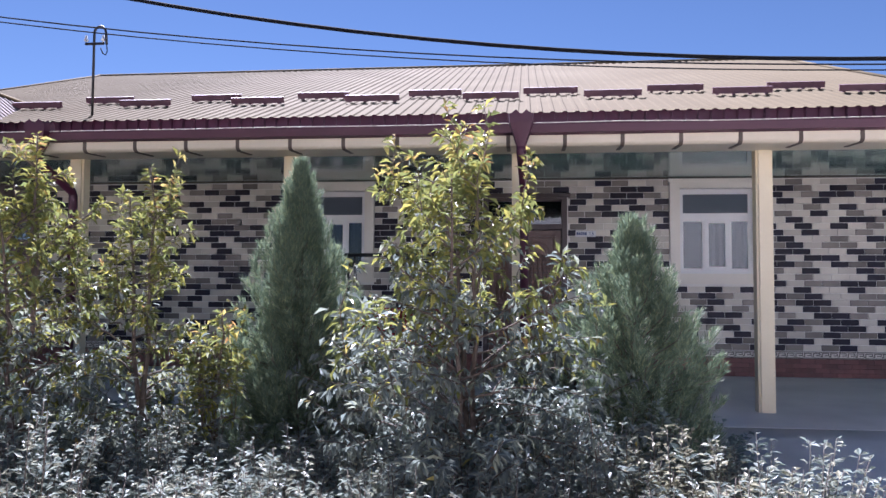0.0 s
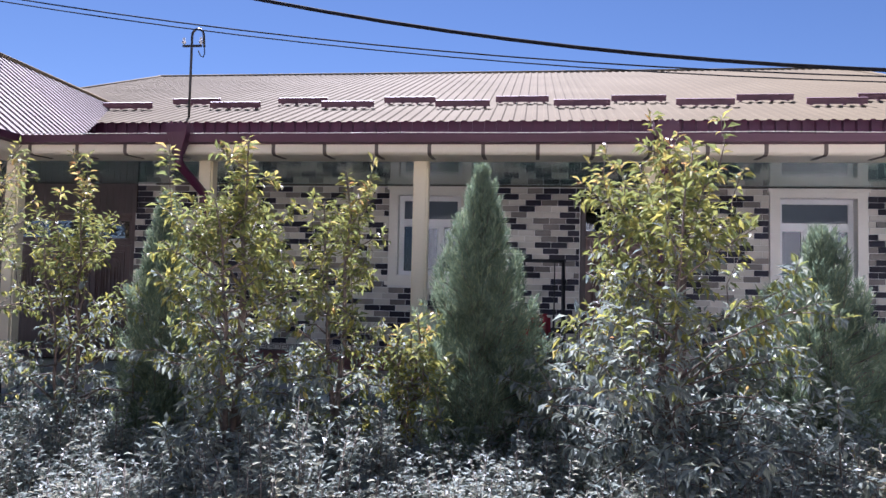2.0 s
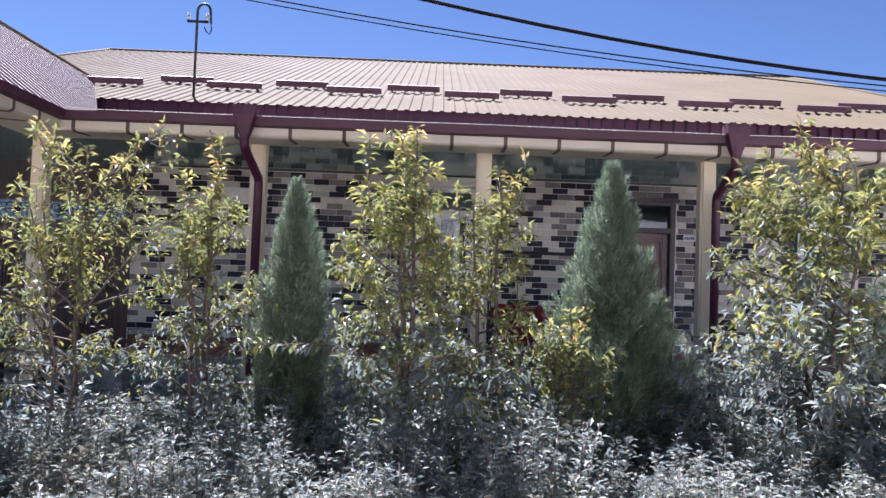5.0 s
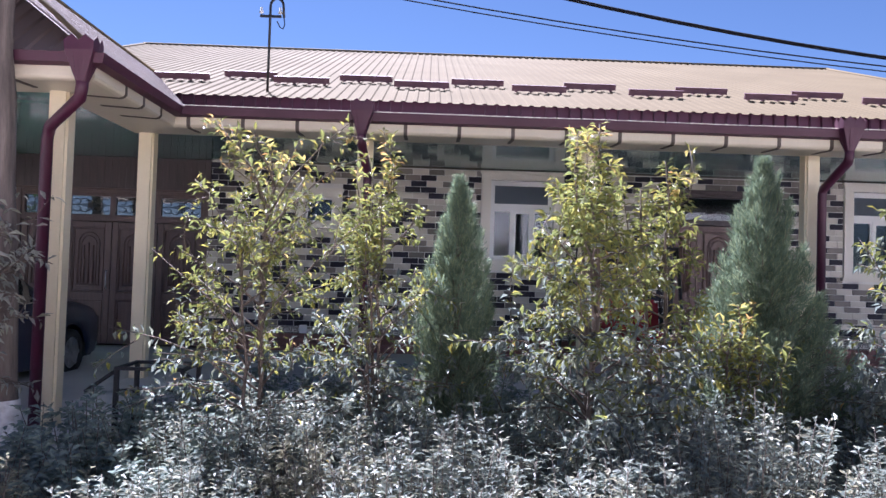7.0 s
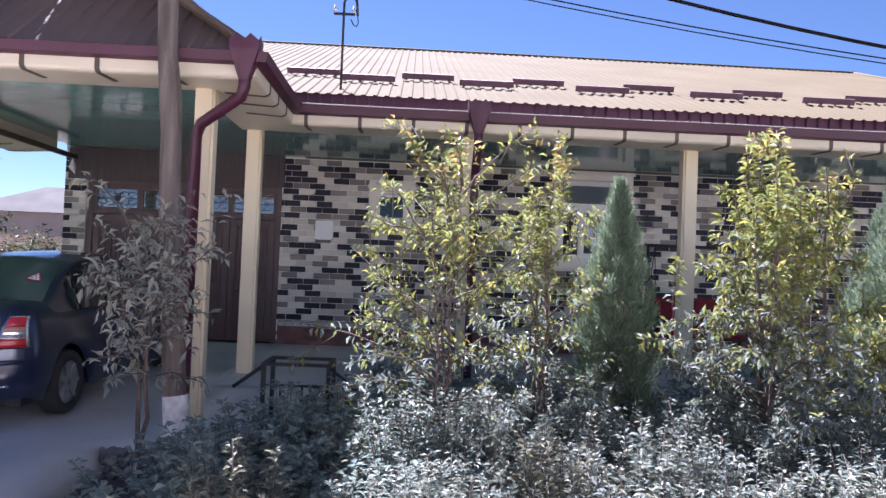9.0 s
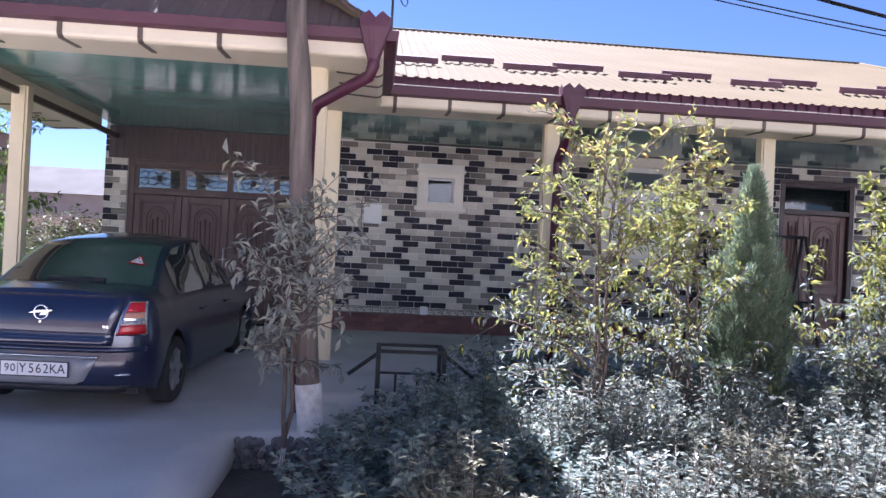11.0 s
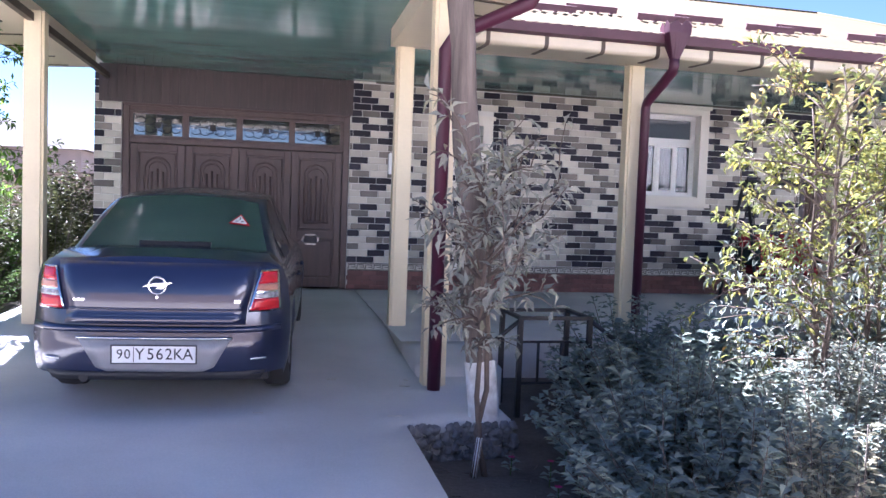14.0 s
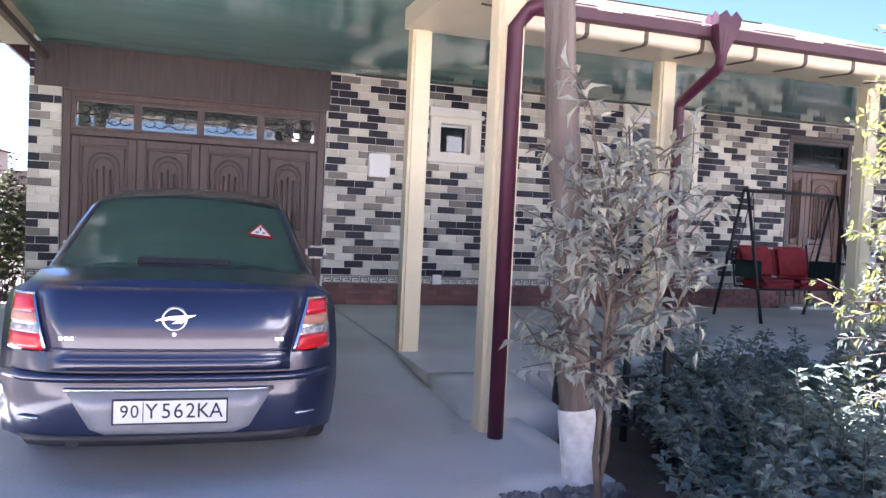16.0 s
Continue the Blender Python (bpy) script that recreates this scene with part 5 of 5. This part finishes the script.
def cypress(x, y, seed, height, rad, full, nplume, lab, base=BED_Z):
    """Cone of upright feathery plumes; full: the share of the height, from the top, at which the cone is at its widest."""
    r = random.Random(seed)
    o = thing("cypress", lab, "conifer", "garden cypresses", (x, y, base))
    tb = bmesh.new()
    tube(tb, [(0, 0, 0), (0.01, 0, height * 0.5), (0, 0.01, height * 0.95)], [0.05, 0.03, 0.006], 7)
    V, F, M = [], [], []
    up = Vector((0, 0, 1))
    for i in range(nplume):
        f = 1 - ((i + r.random()) / nplume) ** 0.62
        d = Vector((math.cos(i * 2.4 + r.uniform(-0.5, 0.5)), math.sin(i * 2.4 + r.uniform(-0.5, 0.5)), 0)).normalized()
        wide = rad * min(1.0, ((1 - f) / full) ** 0.95) * min(1.0, 0.75 + f * 2.2)
        wide *= r.uniform(0.48, 1.18) + 0.25 * noise.noise(Vector((d.x * 1.3 + seed, d.y * 1.3, f * 5)))
        zt = height * f
        ln = r.uniform(0.26, 0.52) * (0.55 + 0.45 * (1 - f)) + 0.05
        tip = d * wide + up * min(zt + 0.12, height)
        b0 = d * wide * 0.35 + up * max(0.06, tip.z - ln)
        b1 = b0.lerp(tip, 0.55) + d * wide * r.uniform(0.10, 0.24)
        if i % 3 == 0:
            tube(tb, [up * max(0.05, b0.z - 0.08), b0, b1, b1.lerp(tip, 0.7)], [0.008, 0.006, 0.004, 0.002], 4)
        side = d.cross(up)
        fat = r.uniform(0.035, 0.06) * (0.6 + 0.4 * (1 - f))
        for k in range(170):
            q = r.random() ** 0.75
            c = b0.lerp(b1, q * 2) if q < 0.5 else b1.lerp(tip, q * 2 - 1)
            ax = ((b1 - b0) if q < 0.5 else (tip - b1)).normalized()
            w = fat * (1.15 - 0.85 * q)
            off = side * r.gauss(0, w) + d * r.gauss(0, w * 0.7)
            p = c + off
            dd = (ax * 1.0 + off.normalized() * r.uniform(0.2, 0.9) + rand_dir(r) * 0.25).normalized()
            nn = rand_dir(r)
            nn = (nn - dd * nn.dot(dd)).normalized()
            bl = r.uniform(0.035, 0.075)
            k0 = len(V)
            sw = dd.cross(nn) * r.uniform(0.0016, 0.0034)
            V += [p - sw * 0.5, p + sw * 0.5, p + dd * bl * 0.55 + sw, p + dd * bl * 0.55 - sw, p + dd * bl]
            F += [(k0, k0 + 1, k0 + 2, k0 + 3), (k0 + 3, k0 + 2, k0 + 4)]
            M += [0, 0]
    part("trunk", tb, M_BARK, o, "", False)
    c = new("crown", foliage("crown", V, F, M, [L_CYP]))
    c.parent = o


cypress(-2.20, 5.40, 31, 2.86, 0.62, 0.62, 760, "tall feathery blue-green cypress with a pointed top")
cypress(0.52, 5.30, 32, 2.36, 0.55, 0.42, 640, "broad cone-shaped blue-green cypress")
cypress(-4.88, 5.10, 33, 2.57, 0.31, 0.42, 420, "slim feathery green cypress between the trees")


def shrub_mesh(seed, height, rad, nstem, nleaf, leaf_len, material, wood=M_TWIG, broad=0.45, lean=0.5):
    """Upright leafy shrub: twig mesh and leaf mesh."""
    r = random.Random(seed)
    tb = bmesh.new()
    V, F, M = [], [], []
    for s in range(nstem):
        az, q = r.uniform(0, 2 * math.pi), math.sqrt(r.random())
        base = Vector((math.cos(az) * rad * 0.55 * q, math.sin(az) * rad * 0.55 * q, 0))
        h = height * r.uniform(0.62, 1.0) * (1 - 0.25 * q)
        top_ = base + Vector((math.cos(az) * rad * lean * q + r.uniform(-0.08, 0.08), math.sin(az) * rad * lean * q + r.uniform(-0.08, 0.08), h * (1 - 0.35 * (lean - 0.5) * q)))
        mid = base.lerp(top_, 0.5) + Vector((r.uniform(-0.03, 0.03), r.uniform(-0.03, 0.03), 0))
        tube(tb, [base, mid, top_], [0.006, 0.004, 0.002], 4)
        for i in range(nleaf // nstem):
            f = r.uniform(0.12, 1.0)
            p = base.lerp(mid, f * 2) if f < 0.5 else mid.lerp(top_, f * 2 - 1)
            a = r.uniform(0, 2 * math.pi)
            out = Vector((math.cos(a), math.sin(a), r.uniform(-0.15, 0.75))).normalized()
            side_off = r.uniform(0, 0.10) * (1.15 - f)
            nn = Vector((r.uniform(-0.5, 0.5), r.uniform(-0.5, 0.5), 1))
            nn = (nn - out * nn.dot(out)).normalized()
            sc = leaf_len * r.uniform(0.6, 1.2)
            leaf_quad(V, F, M, p + out * side_off, out, nn, sc, sc * broad, 0, r.uniform(0.0, 0.25))
    return mesh_of("twigs", tb, wood, False), foliage("leaves", V, F, M, [material])


def shrub(meshes, x, y, z, sc, turn, nm, lab, cat, group):
    o = thing(nm, lab, cat, group, (x, y, z))
    o.rotation_euler, o.scale = (0, 0, turn), (sc, sc, sc * rng.uniform(0.9, 1.1))
    for k, me in (("stem", meshes[0]), ("foliage", meshes[1])):
        c = new(k, me)
        c.parent = o


HEDGE = [shrub_mesh(50 + i, 0.95, 0.48, 40, 2600, 0.050, L_DRY if i == 4 else L_HEDGE) for i in range(5)]
BED = [shrub_mesh(60 + i, 0.95, 0.55, 34, 2300, 0.066, L_BED, broad=0.66, lean=1.0) for i in range(3)]
i = 0
for row, (y, z) in enumerate(((2.75, BED_Z), (3.35, BED_Z), (3.95, BED_Z), (4.45, BED_Z))):
    x = -7.92 + 0.14 * row + (0.6 if row == 0 else 0)
    while x < (1.05, 1.15, 1.2, 1.3)[row]:
        # more dry shrubs at the west end; their cream also stands for sunlight
        pick = 4 if rng.random() < (0.5 if x < -5.7 else 0.14) else i % 4
        if x < -6.7 and row > 0:
            shrub(BED[i % 3], x + rng.uniform(-0.1, 0.1), y + rng.uniform(-0.1, 0.1), z, rng.uniform(0.86, 1.12), rng.uniform(0, 6.28), "garden_shrub", "rounded blue-green leafy garden shrub in the bed", "shrub", "garden shrubs")
            i += 1
            x += 0.52
            continue
        shrub(HEDGE[pick], x + rng.uniform(-0.12, 0.12), y + rng.uniform(-0.16, 0.16), z, rng.uniform(0.85, 1.24) * (0.92 if row == 0 else 1.0), rng.uniform(0, 6.28), "hedge_shrub", "small-leaved dusty grey-green hedge shrub", "shrub", "hedge shrubs")
        i += 1
        x += 0.52
for row, y in enumerate((5.15, 5.85, 6.5)):
    x = -7.2 + 0.3 * row
    while x < 1.0:
        shrub(BED[i % 3], x + rng.uniform(-0.15, 0.15), y + rng.uniform(-0.15, 0.15), BED_Z, rng.uniform(0.85, 1.2), rng.uniform(0, 6.28), "garden_shrub", "dark green leafy garden shrub in the bed", "shrub", "garden shrubs")
        i += 1
        x += 0.75

sap = tree(-8.60, 4.60, 71, 2.20, 0.64, 40, 1050, "young sapling with large dusty grey-green leaves beside the pole", leaf_len=0.10, mats=[L_SAP, L_SAP, L_DRY], low=0.40, stems=2, girth=0.019, shoots=6, taper=False, group="", nm="sapling")
bm = bmesh.new()
tube(bm, [STEM[0], STEM[0].lerp(STEM[1], 0.5), STEM[1]], [0.021, 0.0205, 0.0195], 8)
part("limewash", bm, M_LIME, sap, "white limewashed lower stem")
sap.rotation_euler = (radians(-2), radians(2), 0)

# wooden pole
pole = thing("wooden_pole", "weathered grey wooden pole with a limewashed foot", "pole", "", (-8.46, 5.06, BED_Z))
bm = bmesh.new()
pts = [(0.03 - 0.46 * (k / 16) ** 0.95 + 0.010 * math.sin(k * 1.7), 0.28 * k / 16, 5.6 * k / 16) for k in range(17)]
tube(bm, [(0.03, 0, 0)] + pts[1:], [0.100 - 0.022 * k / 16 + 0.006 * math.sin(k * 2.3) for k in range(17)], 14)
part("shaft", bm, M_POLE, pole)
bm = bmesh.new()
tube(bm, [(0.029, 0.001, 0.02), (0.0155, 0.011, 0.22), (0.007, 0.0175, 0.35), (-0.029, 0.032, 0.64)], [0.106, 0.108, 0.109, 0.106], 14, caps=False)
part("limewash", bm, M_LIME, pole, "peeling white limewash")

# small flowers in the bed
for x, y, hh in ((-8.22, 4.36, 0.16), (-8.02, 4.62, 0.20), (-8.40, 4.58, 0.12), (-8.12, 4.10, 0.15), (-7.92, 4.30, 0.22), (-8.30, 4.02, 0.13)):
    fl = thing("flower", "small magenta flower on a short green stem in the soil", "flower", "magenta flowers in the bed", (x, y, BED_Z))
    bm = bmesh.new()
    tube(bm, [(0, 0, 0), (0.01, 0.005, hh * 0.6), (0.005, 0, hh)], 0.003, 5)
    part("stem", bm, L_GREEN, fl)
    bm = bmesh.new()
    for k in range(6):
        a = k * math.pi / 3
        c, d = Vector((math.cos(a), math.sin(a), 0.25)) * 0.026, Vector((-math.sin(a), math.cos(a), 0)) * 0.011
        o = Vector((0.005, 0, hh))
        bm.faces.new([bm.verts.new(p) for p in (o, o + c * 0.6 + d, o + c, o + c * 0.6 - d)])
    part("bloom", bm, M_PETAL, fl, "magenta petals")
    V, F, M = [], [], []
    for k in range(7):
        a = k * 2.4
        out = Vector((math.cos(a), math.sin(a), 0.35)).normalized()
        nn = Vector((0, 0, 1)) - out * out.z
        leaf_quad(V, F, M, Vector((0, 0, 0.03 + 0.012 * k)), out, nn.normalized(), 0.07, 0.04, 0, 0.2)
    c = new("leaves", foliage("leaves", V, F, M, [L_BED]))
    c.parent = fl

# ---- swing seat and iron rack ----
swing = thing("garden_swing", "garden swing with black A-shaped iron frame and red cushions", "swing", "", (-2.15, 10.35, 0.0))
for sx in (-0.85, 0.85):
    for sy in (-0.5, 0.5):
        bm = bmesh.new()
        tube(bm, [(sx, sy, 0.0), (sx * 0.97, 0.04 if sy > 0 else -0.04, 1.86)], 0.024, 8)
        part("leg", bm, M_IRON, swing)
    bm = bmesh.new()
    tube(bm, [(sx * 0.99, -0.27, 0.85), (sx * 0.99, 0.27, 0.85)], 0.016, 6)
    part("brace", bm, M_IRON, swing)
bm = bmesh.new()
tube(bm, [(-0.86, 0, 1.86), (0.86, 0, 1.86)], 0.026, 8)
part("top_bar", bm, M_IRON, swing)
for c0, c1 in ((-0.66, -0.005), (0.005, 0.66)):
    bm = bmesh.new()
    box(bm, c0, c1, -0.28, 0.24, 0.46, 0.60)
    soften(bm, 0.055, 3)
    part("seat_cushion", bm, M_RED, swing)
    bm = bmesh.new()
    box(bm, c0, c1, -0.065, 0.065, -0.25, 0.25)
    soften(bm, 0.055, 3)
    bmesh.ops.transform(bm, matrix=pose(0, 0.30, 0.82, -14, 0, 0), verts=list(bm.verts))
    part("back_cushion", bm, M_RED, swing)
for sx in (-0.69, 0.69):
    bm = bmesh.new()
    box(bm, sx - 0.02, sx + 0.02, -0.26, 0.28, 0.60, 0.86)
    soften(bm, 0.015, 2)
    part("arm_panel", bm, M_ARM, swing, "dark green cloth side panel")
bm = bmesh.new()
for sx in (-0.7, 0.7):
    tube(bm, [(sx, -0.26, 0.46), (sx, 0.26, 0.46), (sx, 0.38, 1.1)], 0.014, 6)
    tube(bm, [(sx, -0.2, 0.46), (sx, 0, 1.85)], 0.008, 5)
    tube(bm, [(sx, 0.3, 0.8), (sx, 0, 1.85)], 0.008, 5)
tube(bm, [(-0.7, 0.26, 0.46), (0.7, 0.26, 0.46)], 0.014, 6)
tube(bm, [(-0.7, -0.26, 0.46), (0.7, -0.26, 0.46)], 0.014, 6)
part("seat_frame", bm, M_IRON, swing)

rack = thing("iron_rack", "low black iron frame standing in the flower bed", "rack", "", (-7.63, 6.15, BED_Z))
for sx in (-0.30, 0.30):
    for sy in (-0.25, 0.25):
        bm = bmesh.new()
        box(bm, sx - 0.02, sx + 0.02, sy - 0.02, sy + 0.02, 0.0, 0.80)
        part("leg", bm, M_IRON, rack)
    bm = bmesh.new()
    tube(bm, [(sx, -0.25, 0.80), (sx * 1.9, -0.28, 0.60)], 0.018, 6)
    part("end_brace", bm, M_IRON, rack)
bm = bmesh.new()
for y in (-0.25, 0.25):
    box(bm, -0.32, 0.32, y - 0.022, y + 0.022, 0.80, 0.83)
for x in (-0.30, 0.30):
    box(bm, x - 0.02, x + 0.02, -0.228, 0.228, 0.802, 0.828)
part("top_frame", bm, M_IRON, rack)
for sx in (-0.14, 0.06):
    bm = bmesh.new()
    tube(bm, [(sx, -0.25, 0.28), (sx, -0.25, 0.62)], 0.012, 6)
    part("upright", bm, M_IRON, rack)
for z in (0.28, 0.62):
    bm = bmesh.new()
    tube(bm, [(-0.30, -0.25, z), (0.30, -0.25, z)], 0.012, 6)
    part("cross_rail", bm, M_IRON, rack)

# ---- neighbourhood ----
side_tree = tree(-13.75, 9.35, 81, 3.9, 1.5, 48, 6500, "leafy green street tree with hanging sunlit branches", leaf_len=0.095, mats=[L_FRESH, L_FRESH, L_FRESH], low=0.38, stems=2, taper=False, base=-0.2, group="", nm="street_tree")
GB = [shrub_mesh(90 + i, 1.5, 0.75, 36, 2800, 0.07, (L_GREEN, L_OLIVE, L_OLIVE)[i], lean=0.8) for i in range(3)]
for k, (x, y, s) in enumerate(((-13.35, 9.6, 0.55), (-13.6, 11.6, 1.0), (-13.2, 12.4, 1.15), (-13.9, 10.7, 0.9), (-13.5, 13.4, 1.2), (-14.3, 12.6, 1.2), (-14.4, 9.4, 0.85), (-14.2, 14.4, 1.25), (-14.6, 11.5, 1.1), (-15.1, 10.4, 1.0), (-15.2, 13.4, 1.2), (-13.2, 14.8, 1.2), (-15.9, 12.0, 1.2))):
    shrub(GB[k % 3], x, y, -0.2, 1.35 * s, k * 1.1, "green_bush", ("bright green bush beside the drive" if k % 3 == 0 else "dusty olive bush beside the drive"), "bush", "bushes beside the drive")


def house(name, x0, x1, y0, y1, h, rh, wall, roof, lab, e=0.45):
    o = thing(name, lab, "house", "", ((x0 + x1) / 2, (y0 + y1) / 2, STREET - 0.03))
    hx, hy = (x1 - x0) / 2, (y1 - y0) / 2
    boxpart("wall", (-hx, hx, -hy, hy, 0, h), wall, o, "", 0)
    bm = bmesh.new()
    lo = [bm.verts.new(p) for p in ((-hx - e, -hy - e, h), (hx + e, -hy - e, h), (hx + e, hy + e, h), (-hx - e, hy + e, h))]
    r0, r1 = bm.verts.new((-hx * 0.5, 0, h + rh)), bm.verts.new((hx * 0.5, 0, h + rh))
    for f in ((lo[0], lo[1], r1, r0), (lo[2], lo[3], r0, r1), (lo[1], lo[2], r1), (lo[3], lo[0], r0), (lo[3], lo[2], lo[1], lo[0])):
        bm.faces.new(f)
    part("roof", bm, roof, o)
    for face, yy in ((-1, -hy), (1, hy)):
        nw = max(2, int(hx / 3))
        for k in range(nw):
            cx = -hx + (k + 0.5) * 2 * hx / nw
            bm = bmesh.new()
            box(bm, cx - 0.5, cx + 0.5, yy - 0.04, yy + 0.04, 1.0, 2.3)
            wv = part("window", bm, M_WHITE, o)
            boxpart("pane", (cx - 0.42, cx + 0.42, yy - 0.05, yy + 0.05, 1.08, 2.22), M_GLASS, wv, "", 0)
    return o


house("neighbour_house", -36.0, -21.5, 50.0, 57.0, 4.3, 2.0, M_PLASTER, M_PALEROOF, "plain plastered neighbour house with a pale roof")
house("pink_house", -24.5, -16.35, 12.6, 17.0, 3.78, 0.12, M_PLASTER, M_ROOFC, "plain pinkish plastered flat-roofed house behind the bushes", 0.06)
# the street house is unseen; tall and pale to bounce sun onto the front
house("street_house", -7.0, 12.0, -16.0, -9.5, 6.0, 1.5, M_PALE, M_ROOFC, "unseen pale house across the street, bouncing sunlight onto the front")
# unseen fence, added to give the car's tail a brown reflection
bm = bmesh.new()
for k in range(24):
    box(bm, -20 + k * 1.3, -18.72 + k * 1.3, -9.06, -8.94, STREET - 0.05, 2.1 + 0.04 * (k % 3))
setting(part("reflection_fence", bm, M_FENCE), "unseen brown fence added for the reflection in the car", "fence")
bm = bmesh.new()
box(bm, -26, -12.6, 20.0, 20.3, STREET - 0.1, 1.85)
setting(part("yard_wall", bm, M_YARD), "low earth-coloured yard wall", "wall")

bm = bmesh.new()
bmesh.ops.create_grid(bm, x_segments=30, y_segments=16, size=1.0)
for v in bm.verts:
    d = 1 - min(1.0, math.hypot(v.co.x, v.co.y))
    v.co = Vector((v.co.x * 3.2, v.co.y * 1.6, 1.15 * d ** 0.8 + 0.30 * d ** 0.5 * noise.noise(Vector((v.co.x * 6, v.co.y * 5, 2)))))
heap = part("rubble_heap", bm, M_YARD)
heap.location = (-16.4, 18.0, STREET - 0.06)
tagged(heap, "brown heap of earth and rubble before the yard wall", "rubble heap", "", "stuff")

# ---- pieces: wall tiles, plinth bricks, key band ----
TW, TH, GAP = 0.270, 0.1008, 0.0095
rt = random.Random(3)


def tile_box(bm, x0, x1, z0, z1, mi=0):
    y0, y1, e = WALL - 0.014, WALL + 0.001, 0.003
    a = [bm.verts.new(p) for p in ((x0, y1, z0), (x1, y1, z0), (x1, y1, z1), (x0, y1, z1))]
    b = [bm.verts.new(p) for p in ((x0, y0 + e, z0), (x1, y0 + e, z0), (x1, y0 + e, z1), (x0, y0 + e, z1))]
    c = [bm.verts.new(p) for p in ((x0 + e, y0, z0 + e), (x1 - e, y0, z0 + e), (x1 - e, y0, z1 - e), (x0 + e, y0, z1 - e))]
    bm.faces.new(c).material_index = mi
    for i in range(4):
        j = (i + 1) % 4
        bm.faces.new((a[i], a[j], b[j], b[i])).material_index = mi
        bm.faces.new((b[i], b[j], c[j], c[i])).material_index = mi


KEEP = [(-12.062, -8.818, -0.3, 3.4), (-7.36, -6.575, 2.045, 2.755), (-4.235, -2.825, 1.45, 3.16), (-1.02, 0.38, -0.3, 2.935), (1.985, 3.495, 1.45, 3.16)]
stuff = bmesh.new()
shared = {}
count = 0
row, z = 0, 0.415
while z + TH * 0.6 < CEIL:
    z1 = min(z + TH - GAP, CEIL - 0.004)
    x = X0 + 0.004 - (TW / 2 if row % 2 else 0) - (0.03 if row % 3 == 0 else 0)
    hist = []
    while x < X1:
        a, b = max(x, X0 + 0.002), min(x + TW - GAP, X1)
        x += TW
        if b - a < 0.03:
            continue
        pieces = [(a, b)]
        for k in KEEP:
            if z1 > k[2] and z < k[3]:
                nxt = []
                for p, q in pieces:
                    if q <= k[0] or p >= k[1]:
                        nxt.append((p, q))
                    else:
                        if k[0] - p > 0.03:
                            nxt.append((p, k[0]))
                        if q - k[1] > 0.03:
                            nxt.append((k[1], q))
                pieces = nxt
        wgt = [0.39, 0.40, 0.21]
        if len(hist) > 1 and hist[-1] == hist[-2]:
            wgt[hist[-1]] *= 0.18
        if hist:
            wgt[hist[-1]] *= 0.65
        mi = rt.choices((0, 1, 2), wgt)[0]
        hist.append(mi)
        for p, q in pieces:
            full = abs(q - p - (TW - GAP)) < 0.001 and abs(z1 - z - (TH - GAP)) < 0.001
            if full and -8.6 < p < -5.9 and z > 0.41 and count < 296:
                if mi not in shared:
                    tb = bmesh.new()
                    tile_box(tb, 0, TW - GAP, 0, TH - GAP)
                    shared[mi] = mesh_of("tile", tb, (M_CREAM_O, M_BLACK_O, M_GREY_O)[mi])
                t_ob = new("tile", shared[mi])
                t_ob.location, t_ob.parent = (p, 0, z), wall_south
                count += 1
            else:
                tile_box(stuff, p, q, z, z1, mi)
    z += TH
    row += 1
tl = part("tile_field", stuff, [M_CREAM, M_BLACK, M_GREY], wall_south, "cream, black and grey brick-shaped wall tiles")
tagged(tl, kind="stuff")
bricks = bmesh.new()
for row in range(4):
    z = 0.005 + row * 0.072
    x = X0 - (0.11 if row % 2 else 0)
    while x < X1:
        a, b = max(x, X0), min(x + 0.214, X1)
        x += 0.22
        for k in (KEEP[0], KEEP[3]):
            if b > k[0] and a < k[1]:
                if a < k[0]:
                    b = k[0]
                elif b > k[1]:
                    a = k[1]
                else:
                    a = b
        if b - a > 0.03:
            tile_box(bricks, a, b, z, z + 0.066)
pl = part("plinth_bricks", bricks, M_BRICK, wall_south, "dark red plinth brick tiles")
pl.location.y = -0.012
tagged(pl, kind="stuff")
for a, b in ((X0, -12.09), (-8.80, -1.02), (0.38, X1)):
    boxpart("plinth_mortar", (a, b, WALL - 0.013, WALL - 0.002, 0.0, 0.296), M_MORTAR, wall_south, "", 0)
    boxpart("key_band", (a, b, WALL - 0.012, WALL - 0.002, 0.298, 0.408), M_KEYLIGHT, wall_south, "", 0)
    kb = bmesh.new()
    y0, y1, s = WALL - 0.016, WALL - 0.0125, 0.0125
    x = a + 0.01
    box(kb, a, b, y0, y1, 0.300, 0.312)
    box(kb, a, b, y0, y1, 0.394, 0.406)
    while x + 0.14 < b:
        for q in ((0, 0.11, 0.372, 0.3845), (0, s, 0.322, 0.372), (0.11 - s, 0.11, 0.338, 0.372), (0.045, 0.11 - s, 0.338, 0.350), (-0.02, 0.0, 0.322, 0.334)):
            box(kb, x + q[0], x + q[1], y0, y1, q[2], q[3])
        x += 0.13
    tagged(part("key_pattern", kb, M_KEYDARK, wall_south, "dark Greek key pattern band"), kind="stuff")
